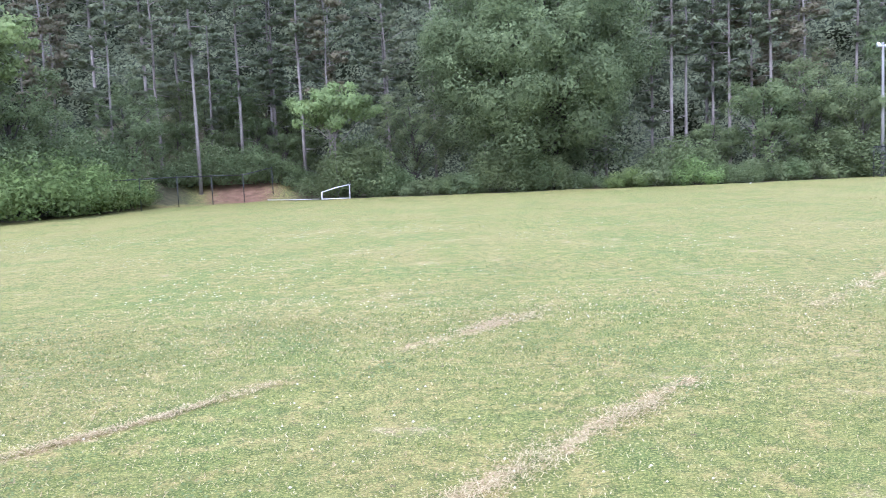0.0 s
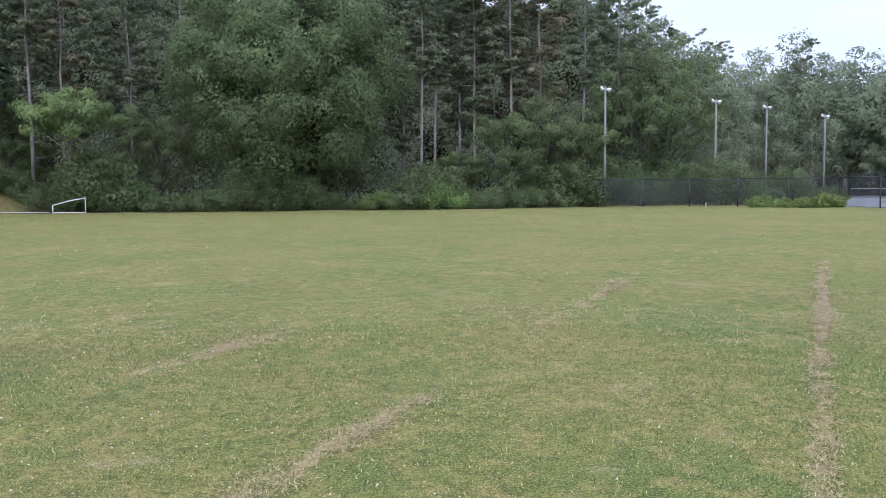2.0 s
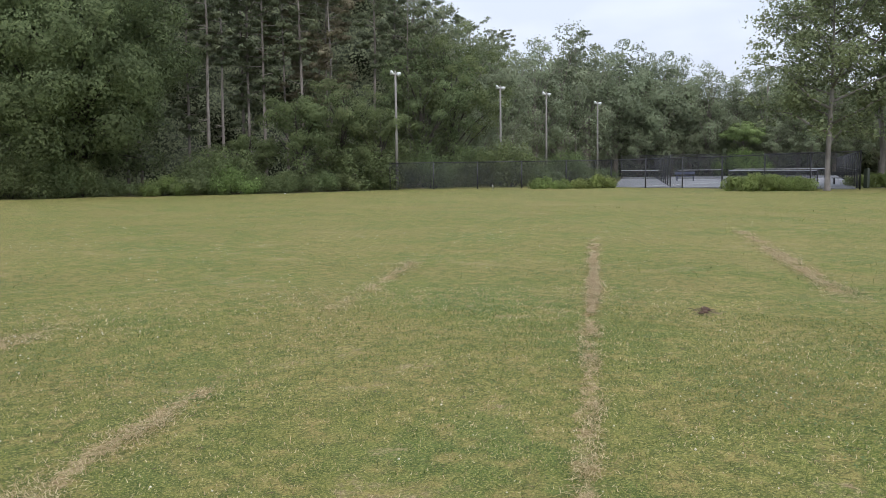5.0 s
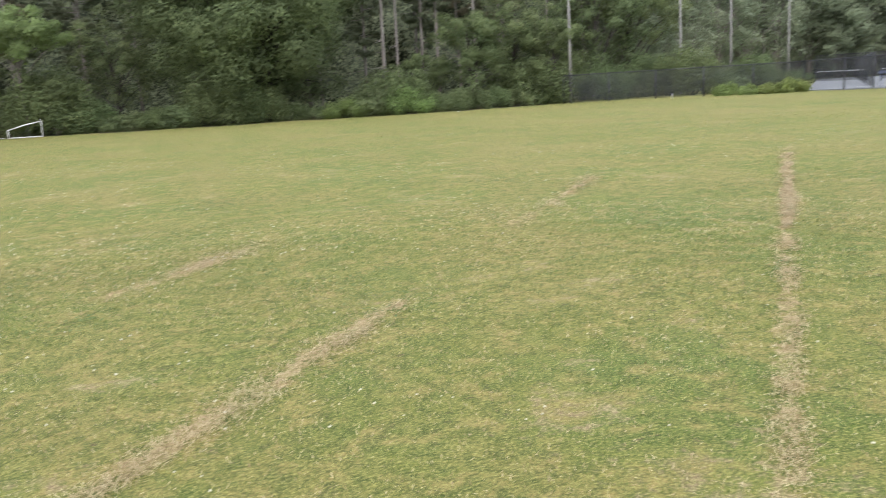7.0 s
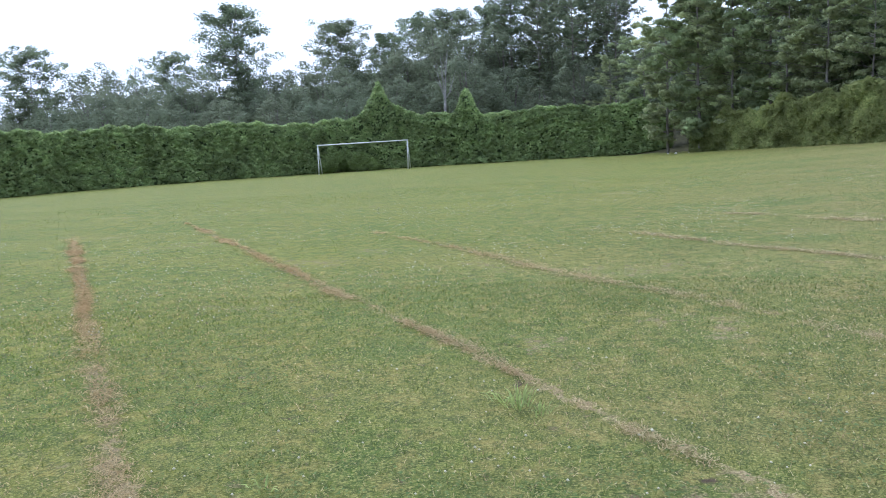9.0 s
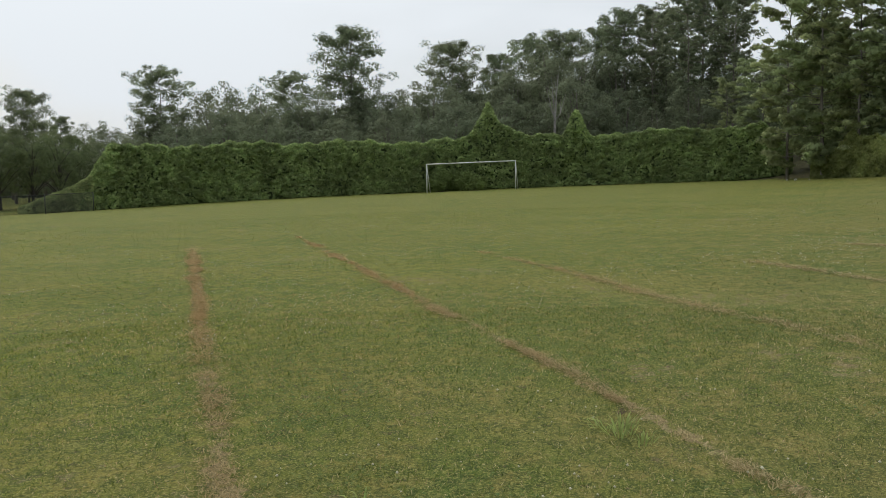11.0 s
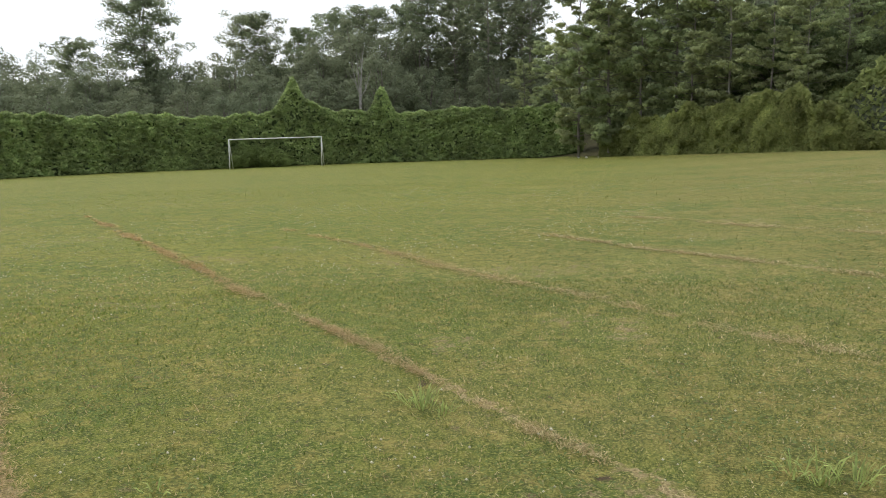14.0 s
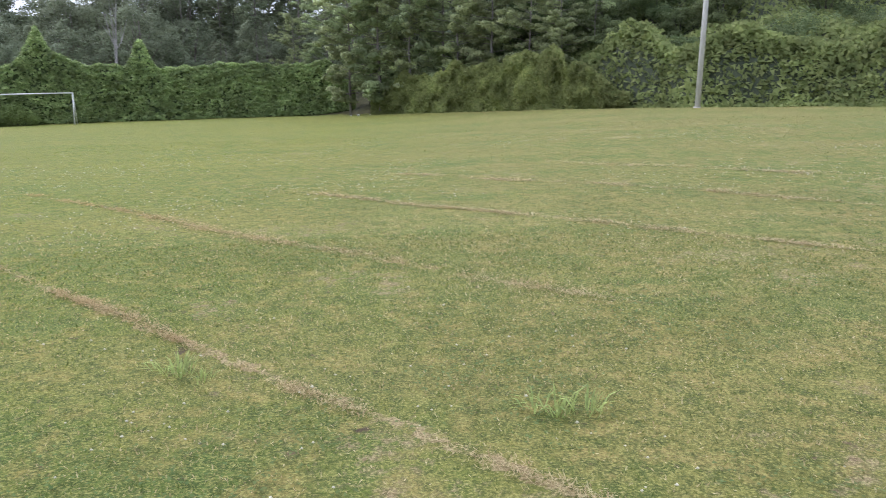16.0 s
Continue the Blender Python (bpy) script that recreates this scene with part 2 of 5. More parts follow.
def ground_mat():
    m, n, l, b = mat("mown_grass", 0.9)
    b.inputs["Specular IOR Level"].default_value = 0.15
    pos = n.new("ShaderNodeNewGeometry").outputs["Position"]
    big = noise_node(n, l, 0.16, 4.0, pos)
    row = noise_node(n, l, 0.8, 6.0, pos, ((1.0, 0.22, 1.0), -ROW_AZ))
    mid = noise_node(n, l, 1.7, 6.0, pos)
    tuft = noise_node(n, l, 7.5, 5.0, pos)

    def grain(scale, shift):
        t = n.new("ShaderNodeTexNoise")
        mv = n.new("ShaderNodeVectorMath")
        mv.operation = "ADD"
        mv.inputs[1].default_value = shift
        l.new(pos, mv.inputs[0])
        l.new(mv.outputs[0], t.inputs["Vector"])
        t.inputs["Scale"].default_value, t.inputs["Detail"].default_value, t.inputs["Roughness"].default_value = scale, 7.0, 0.78
        return t.outputs["Fac"]

    fine, hair = grain(52.0, (0, 0, 0)), grain(60.0, (31, 7, 0))
    clump = grain(15.0, (5, 3, 0))
    drift = noise_node(n, l, 0.42, 5.0, pos)
    fleck = noise_node(n, l, 3.6, 6.0, pos)
    c = ramp_node(n, l, mid, [(0.32, (0.082, 0.116, 0.022)), (0.50, (0.130, 0.148, 0.033)), (0.68, (0.184, 0.174, 0.048))])
    # the side of the field towards the woods and the courts is drier
    sep = n.new("ShaderNodeSeparateXYZ")
    l.new(pos, sep.inputs["Vector"])
    dry = range_node(n, l, sep.outputs["Y"], -7.0, 7.0, 0.15, 1.0)

    def dried(v):
        k = n.new("ShaderNodeMath")
        k.operation = "MULTIPLY"
        l.new(v, k.inputs[0])
        l.new(dry, k.inputs[1])
        return k.outputs[0]

    swath = noise_node(n, l, 0.34, 4.0, pos, ((1.0, 0.07, 1.0), -ROW_AZ))
    c = mix_node(n, l, range_node(n, l, swath, 0.50, 0.64, 0.0, 0.65), c, (0.225, 0.200, 0.066))
    c = mix_node(n, l, range_node(n, l, swath, 0.46, 0.34, 0.0, 0.50), c, (0.088, 0.128, 0.026))
    c = mix_node(n, l, dried(range_node(n, l, big, 0.48, 0.62, 0.0, 0.48)), c, (0.212, 0.168, 0.062))
    c = mix_node(n, l, range_node(n, l, big, 0.46, 0.36, 0.0, 0.65), c, (0.086, 0.126, 0.026))
    c = mix_node(n, l, range_node(n, l, row, 0.50, 0.68, 0.0, 0.50), c, (0.235, 0.178, 0.076))
    c = mix_node(n, l, range_node(n, l, row, 0.47, 0.30, 0.0, 0.6), c, (0.074, 0.116, 0.024))
    c = mix_node(n, l, dried(range_node(n, l, drift, 0.49, 0.62, 0.0, 0.55)), c, (0.206, 0.158, 0.060))
    c = mix_node(n, l, range_node(n, l, drift, 0.46, 0.35, 0.0, 0.70), c, (0.070, 0.118, 0.028))
    c = mix_node(n, l, range_node(n, l, fleck, 0.50, 0.62, 0.0, 0.76), c, (0.265, 0.205, 0.078))
    c = mix_node(n, l, 1.0, c, ramp_node(n, l, dry, [(0.15, (1.08, 1.21, 0.51)), (0.55, (1.18, 1.16, 1.06)), (1.0, (1.22, 1.16, 1.24))]), "MULTIPLY")
    c = mix_node(n, l, range_node(n, l, tuft, 0.50, 0.61, 0.0, 0.66), c, (0.058, 0.090, 0.020))
    c = mix_node(n, l, range_node(n, l, tuft, 0.46, 0.36, 0.0, 0.45), c, (0.215, 0.205, 0.062))
    # dark grain: soil, and the shade between blades put into the colour
    c = mix_node(n, l, range_node(n, l, clump, 0.47, 0.58, 0.0, 0.70), c, (0.046, 0.070, 0.016))
    c = mix_node(n, l, range_node(n, l, fine, 0.46, 0.58, 0.0, 0.66), c, (0.040, 0.056, 0.012))
    c = mix_node(n, l, range_node(n, l, hair, 0.50, 0.60, 0.0, 0.78), c, (0.36, 0.335, 0.105))

    def laid(name, tone, c, lo=0.35, hi=0.75):
        a = n.new("ShaderNodeAttribute")
        a.attribute_name = name
        add = n.new("ShaderNodeMath")
        add.operation = "MULTIPLY_ADD"
        both = n.new("ShaderNodeMath")
        both.operation = "ADD"
        l.new(range_node(n, l, clump, 0.35, 0.65, -0.3, 0.3), both.inputs[0])
        l.new(range_node(n, l, tuft, 0.3, 0.7, -0.28, 0.28), both.inputs[1])
        l.new(both.outputs[0], add.inputs[0])
        add.inputs[1].default_value = 1.0
        l.new(a.outputs["Fac"], add.inputs[2])
        return mix_node(n, l, range_node(n, l, add.outputs[0], lo, hi, 0.0, 0.9), c, tone)

    straw = ramp_node(n, l, hair, [(0.40, (0.24, 0.175, 0.082)), (0.58, (0.52, 0.42, 0.235))])
    straw = mix_node(n, l, range_node(n, l, fleck, 0.44, 0.60, 0.0, 0.7), straw, ramp_node(n, l, hair, [(0.42, (0.20, 0.128, 0.066)), (0.58, (0.44, 0.31, 0.17))]))
    fresh = n.new("ShaderNodeMath")
    fresh.operation = "SUBTRACT"
    fresh.inputs[0].default_value = 1.0
    l.new(dry, fresh.inputs[1])
    straw = mix_node(n, l, fresh.outputs[0], straw, ramp_node(n, l, hair, [(0.42, (0.145, 0.105, 0.052)), (0.60, (0.40, 0.31, 0.175))]))
    c = laid("thatch", straw, c, 0.34, 0.86)

    def calc(op, x, y=None):
        k = n.new("ShaderNodeMath")
        k.operation = op
        for i, v in enumerate((x, y)):
            if isinstance(v, bpy.types.NodeSocket):
                l.new(v, k.inputs[i])
            elif v is not None:
                k.inputs[i].default_value = v
        return k.outputs[0]

    def dot(way):
        k = n.new("ShaderNodeVectorMath")
        k.operation = "DOT_PRODUCT"
        k.inputs[1].default_value = (*way, 0.0)
        l.new(pos, k.inputs[0])
        return k.outputs["Value"]

    # the rows of clippings: ragged ridges, thick and thin along their length
    along = dot(ROW)
    bend = noise_node(n, l, 1.3, 3.0, pos)
    jag = noise_node(n, l, 9.0, 3.0, pos)
    across = calc("ADD", dot(ACROSS), calc("ADD", range_node(n, l, bend, 0.0, 1.0, -0.10, 0.10), range_node(n, l, jag, 0.0, 1.0, -0.16, 0.16)))
    ridge = None
    for off, slope, s0, s1, k, w in WINDROWS:
        mid_line = calc("ADD", calc("MULTIPLY", along, slope), off)
        d = calc("DIVIDE", calc("SUBTRACT", across, mid_line), w * 1.05)
        bell = calc("MAXIMUM", calc("SUBTRACT", 1.0, calc("MULTIPLY", d, d)), 0.0)
        f0, f1 = row_ends(s0, s1)
        ends = calc("MULTIPLY", range_node(n, l, along, s0, s0 + f0), range_node(n, l, along, s1, s1 - f1))
        one = calc("MULTIPLY", calc("MULTIPLY", bell, ends), k)
        ridge = one if ridge is None else calc("MAXIMUM", ridge, one)
    heap = noise_node(n, l, 0.9, 2.0, pos)
    lump = noise_node(n, l, 3.2, 3.0, pos)
    ridge = calc("MULTIPLY", ridge, calc("ADD", range_node(n, l, heap, 0.34, 0.62, 0.06, 0.58), range_node(n, l, lump, 0.42, 0.64, 0.0, 0.85)))
    ridge = calc("ADD", ridge, calc("MULTIPLY", ridge, range_node(n, l, clump, 0.35, 0.65, -0.9, 0.9)))
    c = mix_node(n, l, range_node(n, l, ridge, 0.14, 0.80, 0.0, 0.80), c, straw)
    c = laid("soil", (0.075, 0.050, 0.034), c)
    clay = ramp_node(n, l, mid, [(0.3, (0.115, 0.062, 0.040)), (0.7, (0.21, 0.115, 0.078))])
    c = laid("clay", clay, c)
    litter = ramp_node(n, l, mid, [(0.3, (0.035, 0.034, 0.018)), (0.7, (0.085, 0.075, 0.04))])
    c = laid("litter", litter, c)
    l.new(c, b.inputs["Base Color"])
    bump_node(n, l, b, fine, 0.6, 0.025)
    return m


M_GROUND = ground_mat()


def blade_mat(name, tones, wash=(0.185, 0.175, 0.062), fresh=(0.92, 1.06, 0.55)):
    m, n, l, b = mat(name, 0.75)
    g = n.new("ShaderNodeNewGeometry")
    c = ramp_node(n, l, g.outputs["Random Per Island"], [(i / (len(tones) - 1), t) for i, t in enumerate(tones)])
    f = noise_node(n, l, 0.9, 4.0, g.outputs["Position"])
    c = mix_node(n, l, range_node(n, l, f, 0.42, 0.7, 0.0, 0.55), c, wash)
    sep = n.new("ShaderNodeSeparateXYZ")
    l.new(g.outputs["Position"], sep.inputs["Vector"])
    c = mix_node(n, l, 1.0, c, ramp_node(n, l, range_node(n, l, sep.outputs["Y"], -7.0, 7.0), [(0.0, fresh), (0.5, (1.0, 1.0, 0.92)), (1.0, (1.0, 1.0, 1.0))]), "MULTIPLY")
    l.new(c, b.inputs["Base Color"])
    b.inputs["Specular IOR Level"].default_value = 0.2
    t = n.new("ShaderNodeBsdfTranslucent")
    l.new(c, t.inputs["Color"])
    s = n.new("ShaderNodeMixShader")
    s.inputs["Fac"].default_value = 0.45
    l.new(b.outputs["BSDF"], s.inputs[1])
    l.new(t.outputs["BSDF"], s.inputs[2])
    l.new(s.outputs["Shader"], n["Material Output"].inputs["Surface"])
    return m


M_BLADE = blade_mat("grass_blades", [(0.050, 0.080, 0.020), (0.110, 0.158, 0.034), (0.200, 0.235, 0.060), (0.50, 0.47, 0.20)])
M_TIPS = blade_mat("grass_tips", [(0.125, 0.170, 0.045), (0.20, 0.225, 0.068), (0.36, 0.35, 0.135)])
M_STRAW = blade_mat("dry_clippings", [(0.28, 0.205, 0.110), (0.48, 0.39, 0.235), (0.68, 0.59, 0.38)], (0.43, 0.315, 0.185), (1.0, 0.88, 0.66))
M_CLOVERLEAF = blade_mat("clover_leaves", [(0.085, 0.135, 0.050), (0.12, 0.175, 0.066), (0.165, 0.215, 0.085)])
M_SYCAMORE = leaf_mat("sycamore_leaves", [(0.115, 0.16, 0.08), (0.175, 0.232, 0.118), (0.25, 0.305, 0.165)])

# ---- mesh helpers ----
rng = np.random.default_rng(7)


def np_mesh(name, verts, faces, material, smooth=False):
    """A mesh from arrays; faces may come with the normals of their corners, as leaf_cards() gives them."""
    me = bpy.data.meshes.new(name)
    normals = None
    if isinstance(faces, tuple):
        faces, normals = faces
    if isinstance(faces, list):
        me.from_pydata(np.asarray(verts).tolist(), [], faces)
    else:
        k, side = faces.shape
        me.vertices.add(len(verts))
        me.vertices.foreach_set("co", np.asarray(verts, np.float32).ravel())
        me.loops.add(k * side)
        me.loops.foreach_set("vertex_index", np.asarray(faces, np.int32).ravel())
        me.polygons.add(k)
        me.polygons.foreach_set("loop_start", np.arange(0, k * side, side, dtype=np.int32))
    me.materials.append(material)
    if smooth:
        me.polygons.foreach_set("use_smooth", [True] * len(me.polygons))
    me.update(calc_edges=True)
    if normals is not None:
        me.normals_split_custom_set_from_vertices(normals.tolist())
    return me


def hung(name, me, parent=None, label=""):
    """A mesh object, under its thing if there is one."""
    ob = new(name, me)
    if parent is not None:
        ob.parent = parent
    return tagged(ob, label)


def part(name, bm, material, parent=None, label="", smooth=False):
    me = bpy.data.meshes.new(name)
    bm.to_mesh(me)
    bm.free()
    me.materials.append(material)
    if smooth:
        me.polygons.foreach_set("use_smooth", [True] * len(me.polygons))
    return hung(name, me, parent, label)


def empty(name, place=(0, 0, 0), turn=0.0, label="", category="", group=""):
    ob = new(name)
    ob.empty_display_size = 0.3
    ob.matrix_basis = pose(*place, 0, 0, turn)
    return tagged(ob, label, category, group)


def bm_box(bm, lo, hi, bevel=0.0):
    lo, hi = Vector(lo), Vector(hi)
    m = Matrix.LocRotScale((lo + hi) / 2, None, hi - lo)
    got = bmesh.ops.create_cube(bm, size=1.0, matrix=m)
    if bevel:
        edges = list({e for v in got["verts"] for e in v.link_edges})
        bmesh.ops.bevel(bm, geom=edges, offset=bevel, segments=1, affect="EDGES")


def bm_tube(bm, points, radii, sides=8, cap=True):
    """A tapered, bent tube through points."""
    rings, pts = [], [Vector(p) for p in points]
    if not hasattr(radii, "__len__"):
        radii = [radii] * len(pts)
    for i, p in enumerate(pts):
        way = (pts[min(i + 1, len(pts) - 1)] - pts[max(i - 1, 0)]).normalized()
        u = way.orthogonal().normalized() if abs(way.z) < 0.999 else Vector((1, 0, 0))
        v = way.cross(u).normalized()
        u = v.cross(way)
        rings.append([bm.verts.new(p + (u * math.cos(a) + v * math.sin(a)) * radii[i])
                      for a in (math.tau * k / sides for k in range(sides))])
    for a, b in zip(rings, rings[1:]):
        for k in range(sides):
            bm.faces.new((a[k], a[(k + 1) % sides], b[(k + 1) % sides], b[k]))
    if cap:
        bm.faces.new(rings[0][::-1])
        bm.faces.new(rings[-1])


def unit(v):
    return v / np.maximum(np.linalg.norm(v, axis=-1, keepdims=True), 1e-9)


def leaf_cards(centres, outward, length, width, droop=0.0, r=rng, loose=0.42, full=0.75):
    """Small pointed leaves or sprays, one face each, facing roughly outward; full: how far they are shaded as one full clump."""
    k = len(centres)
    way = unit(outward)
    nrm = unit(outward + r.normal(0, loose, (k, 3)))
    u = unit(np.cross(nrm, r.normal(0, 1, (k, 3))))
    u[:, 2] -= droop
    u = unit(u)
    v = np.cross(nrm, u)
    nrm = unit(np.cross(u, v))
    ln = (length * r.uniform(0.6, 1.35, k))[:, None]
    wd = (width * r.uniform(0.6, 1.3, k))[:, None]
    pts = np.stack([centres - u * ln * 0.7 + v * wd, centres - u * ln * 0.7 - v * wd, centres + u * ln], 1).reshape(-1, 3)
    soft = unit(way * full + nrm * (1 - full))
    return pts, (np.arange(3 * k).reshape(-1, 3), np.repeat(soft, 3, 0))


# ---- lie of the land ----
LAND_AZ = np.array([-180, -150, -100, -57, -35, -20, 0, 16, 22, 28, 33, 39, 50, 62, 76, 84, 93, 102, 116, 122, 132, 143, 150, 180.0])
LAND_D = np.array([65, 60, 55, 54, 68, 57, 56, 60, 52.5, 45, 42, 40, 40, 40, 42, 48, 58, 73, 74, 73, 68, 64, 62, 65.0])
LAND_Z = np.array([-1.0, -.6, -.1, 0, 0, 0, 0, 0.08, -0.02, -0.02, 0.50, 1.08, 1.3, 1.36, 1.31, 1.2, 0.85, 0.45, -0.05, -0.28, -0.5, -0.9, -1.1, -1.0])
HILL_AZ = np.array([-180, 8, 11, 18, 26, 40, 52, 85, 93, 102, 112, 180.0])
HILL_S = np.array([0, 0, 0.26, 0.26, 0.12, 0.20, 0.32, 0.26, 0.16, 0.05, 0, 0.0])


def land(x, y):
    """Height of the ground: level round the operator, rising to one side, a wooded hill beyond the field there."""
    x, y = np.asarray(x, float), np.asarray(y, float)
    r, az = np.hypot(x, y), np.degrees(np.arctan2(-x, y))
    d, ze = np.interp(az, LAND_AZ, LAND_D), np.interp(az, LAND_AZ, LAND_Z)
    q = np.minimum(r / d, 1.0)
    z = ze * q ** 1.4
    past = np.clip(r - d - 1.0, 0, 45)
    z = z + np.interp(az, HILL_AZ, HILL_S) * past
    z = z + 0.018 * np.sin(x * 0.9 + 1.3 * np.sin(y * 0.5)) * np.sin(y * 0.8) * np.clip((r - 3) / 4, 0, 1)
    return z


def stand(az, r, lift=0.0):
    p = at_az(az, r)
    p.z = float(land(p.x, p.y)) + lift
    return p


def smooth_noise(x, y, scale, seed):
    """Cheap value noise on arrays."""
    g = np.random.default_rng(seed).random((256, 256))
    u, v = x / scale + 400.3, y / scale + 400.7
    i, j = np.floor(u).astype(int), np.floor(v).astype(int)
    fu, fv = u - i, v - j
    fu, fv = fu * fu * (3 - 2 * fu), fv * fv * (3 - 2 * fv)
    a, b = g[i % 256, j % 256], g[(i + 1) % 256, j % 256]
    c, d = g[i % 256, (j + 1) % 256], g[(i + 1) % 256, (j + 1) % 256]
    return (a * (1 - fu) + b * fu) * (1 - fv) + (c * (1 - fu) + d * fu) * fv


def row_break(s, off):
    """How much of a row of clippings is left along it."""
    a = smooth_noise(s + off * 7, s * 0 + off, 0.8, 5) * 0.6 + smooth_noise(s - off * 5, s * 0 + off, 0.28, 9) * 0.4
    return np.clip(0.64 + 1.9 * (a - 0.44), 0.30, 1.10)


def thatch_amount(x, y):
    """Loose dry patches between the rows."""
    s, o = x * ROW[0] + y * ROW[1], x * ACROSS[0] + y * ACROSS[1]
    patch = np.clip((smooth_noise(x, y, 1.1, 11) * 0.5 + smooth_noise(x, y, 0.33, 12) * 0.5 - 0.62) * 2.2, 0, 0.42)
    far = np.clip((smooth_noise(s, o * 3.0, 6.0, 13) - 0.6) * 0.6, 0, 0.12) * np.clip((np.hypot(x, y) - 16) / 10, 0, 1)
    return np.maximum(patch, far)


def soil_amount(x, y):
    a = np.zeros_like(x)
    for px, py, w in ((7.15, 6.25, 0.17), (6.95, 6.1, 0.12), (-7.35, -4.05, 0.07), (-5.1, -1.75, 0.07), (-3.85, -0.42, 0.05)):
        a = np.maximum(a, np.exp(-(((x - px) / w) ** 2 + ((y - py) / w) ** 2)))
    return a


def build_ground():
    fine = np.concatenate([np.linspace(0.0, 1.6, 6), np.arange(1.75, 6.0, 0.075), np.arange(6.0, 11.0, 0.11), np.arange(11.0, 20.0, 0.22),
                           np.arange(20.0, 46.0, 0.55), np.arange(46.0, 80.0, 1.1), np.geomspace(80.0, 1500.0, 22)])
    seen = np.arange(-72.0, 160.0, 0.42)
    back = np.arange(160.0, 288.0, 4.0)
    az = np.concatenate([seen, back])
    k, c = len(fine), len(az)
    r, a = np.meshgrid(fine, np.radians(az), indexing="ij")
    x, y = -r * np.sin(a), r * np.cos(a)
    z = land(x, y)
    verts = np.stack([x, y, z], -1).reshape(-1, 3)
    i, j = np.meshgrid(np.arange(k - 1), np.arange(c), indexing="ij")
    j2 = (j + 1) % c
    faces = np.stack([i * c + j, (i + 1) * c + j, (i + 1) * c + j2, i * c + j2], -1).reshape(-1, 4)
    faces = faces[:, ::-1]
    me = np_mesh("ground", verts, faces, M_GROUND, True)
    azw = (np.degrees(np.arctan2(-verts[:, 0], verts[:, 1])))
    rad = np.hypot(verts[:, 0], verts[:, 1])
    d = np.interp(azw, LAND_AZ, LAND_D)
    woods = np.where((azw > -26) & (azw < 146), 1.0, 0.0)
    rag = smooth_noise(verts[:, 0], verts[:, 1], 1.6, 21)
    litter = np.clip((rad - d + 0.6 - 1.6 * rag) / 1.0, 0, 1) * woods
    clay = np.clip(1.2 - np.abs(azw - 13.2) / 3.6, 0, 1) * np.clip((rad - 58.3 - 1.2 * rag) / 1.5, 0, 1) * np.clip((70 - rad) / 5, 0, 1)
    clay = np.maximum(clay, 0.75 * np.clip(1.2 - np.abs(azw - 15.5) / 6.5, 0, 1) * np.clip(1 - np.abs(rad - 59.0 + (azw - 14) * 0.25) / 1.3, 0, 1))
    for name, v in (("thatch", thatch_amount(verts[:, 0], verts[:, 1])), ("soil", soil_amount(verts[:, 0], verts[:, 1])),
                    ("litter", litter * (1 - np.clip(clay * 1.5, 0, 1))), ("clay", clay)):
        at = me.attributes.new(name, "FLOAT", "POINT")
        at.data.foreach_set("value", np.asarray(v, np.float32))
    return tagged(hung("ground", me), "mown sports field grass with dry clipping rows and clover", "grass field", kind="structure")


build_ground()


# ---- trees ----
def trunk_line(h, lean, wob, r, steps=7):
    pts, dx, dy = [], r.normal(0, lean), r.normal(0, lean)
    for i in range(steps):
        q = i / (steps - 1)
        pts.append(Vector((dx * q * h + r.normal(0, wob) * q, dy * q * h + r.normal(0, wob) * q, h * q - 0.15 * (i == 0))))
    return pts


def along_line(pts, q):
    f = min(max(q, 0), 0.999) * (len(pts) - 1)
    i = int(f)
    return pts[i].lerp(pts[i + 1], f - i)


def tree_thing(name, trunk_bm, bark, crown_v, crown_f, leaf, label, category, group, inner=None):
    t = empty(name, (0, 0, 0), 0, label, category, group)
    part("trunk", trunk_bm, bark, t, smooth=True)
    hung("crown", np_mesh("crown", crown_v, crown_f, leaf), t)
    if inner is not None:
        hung("inner_crown", np_mesh("inner_crown", *inner, leaf), t)
    return t


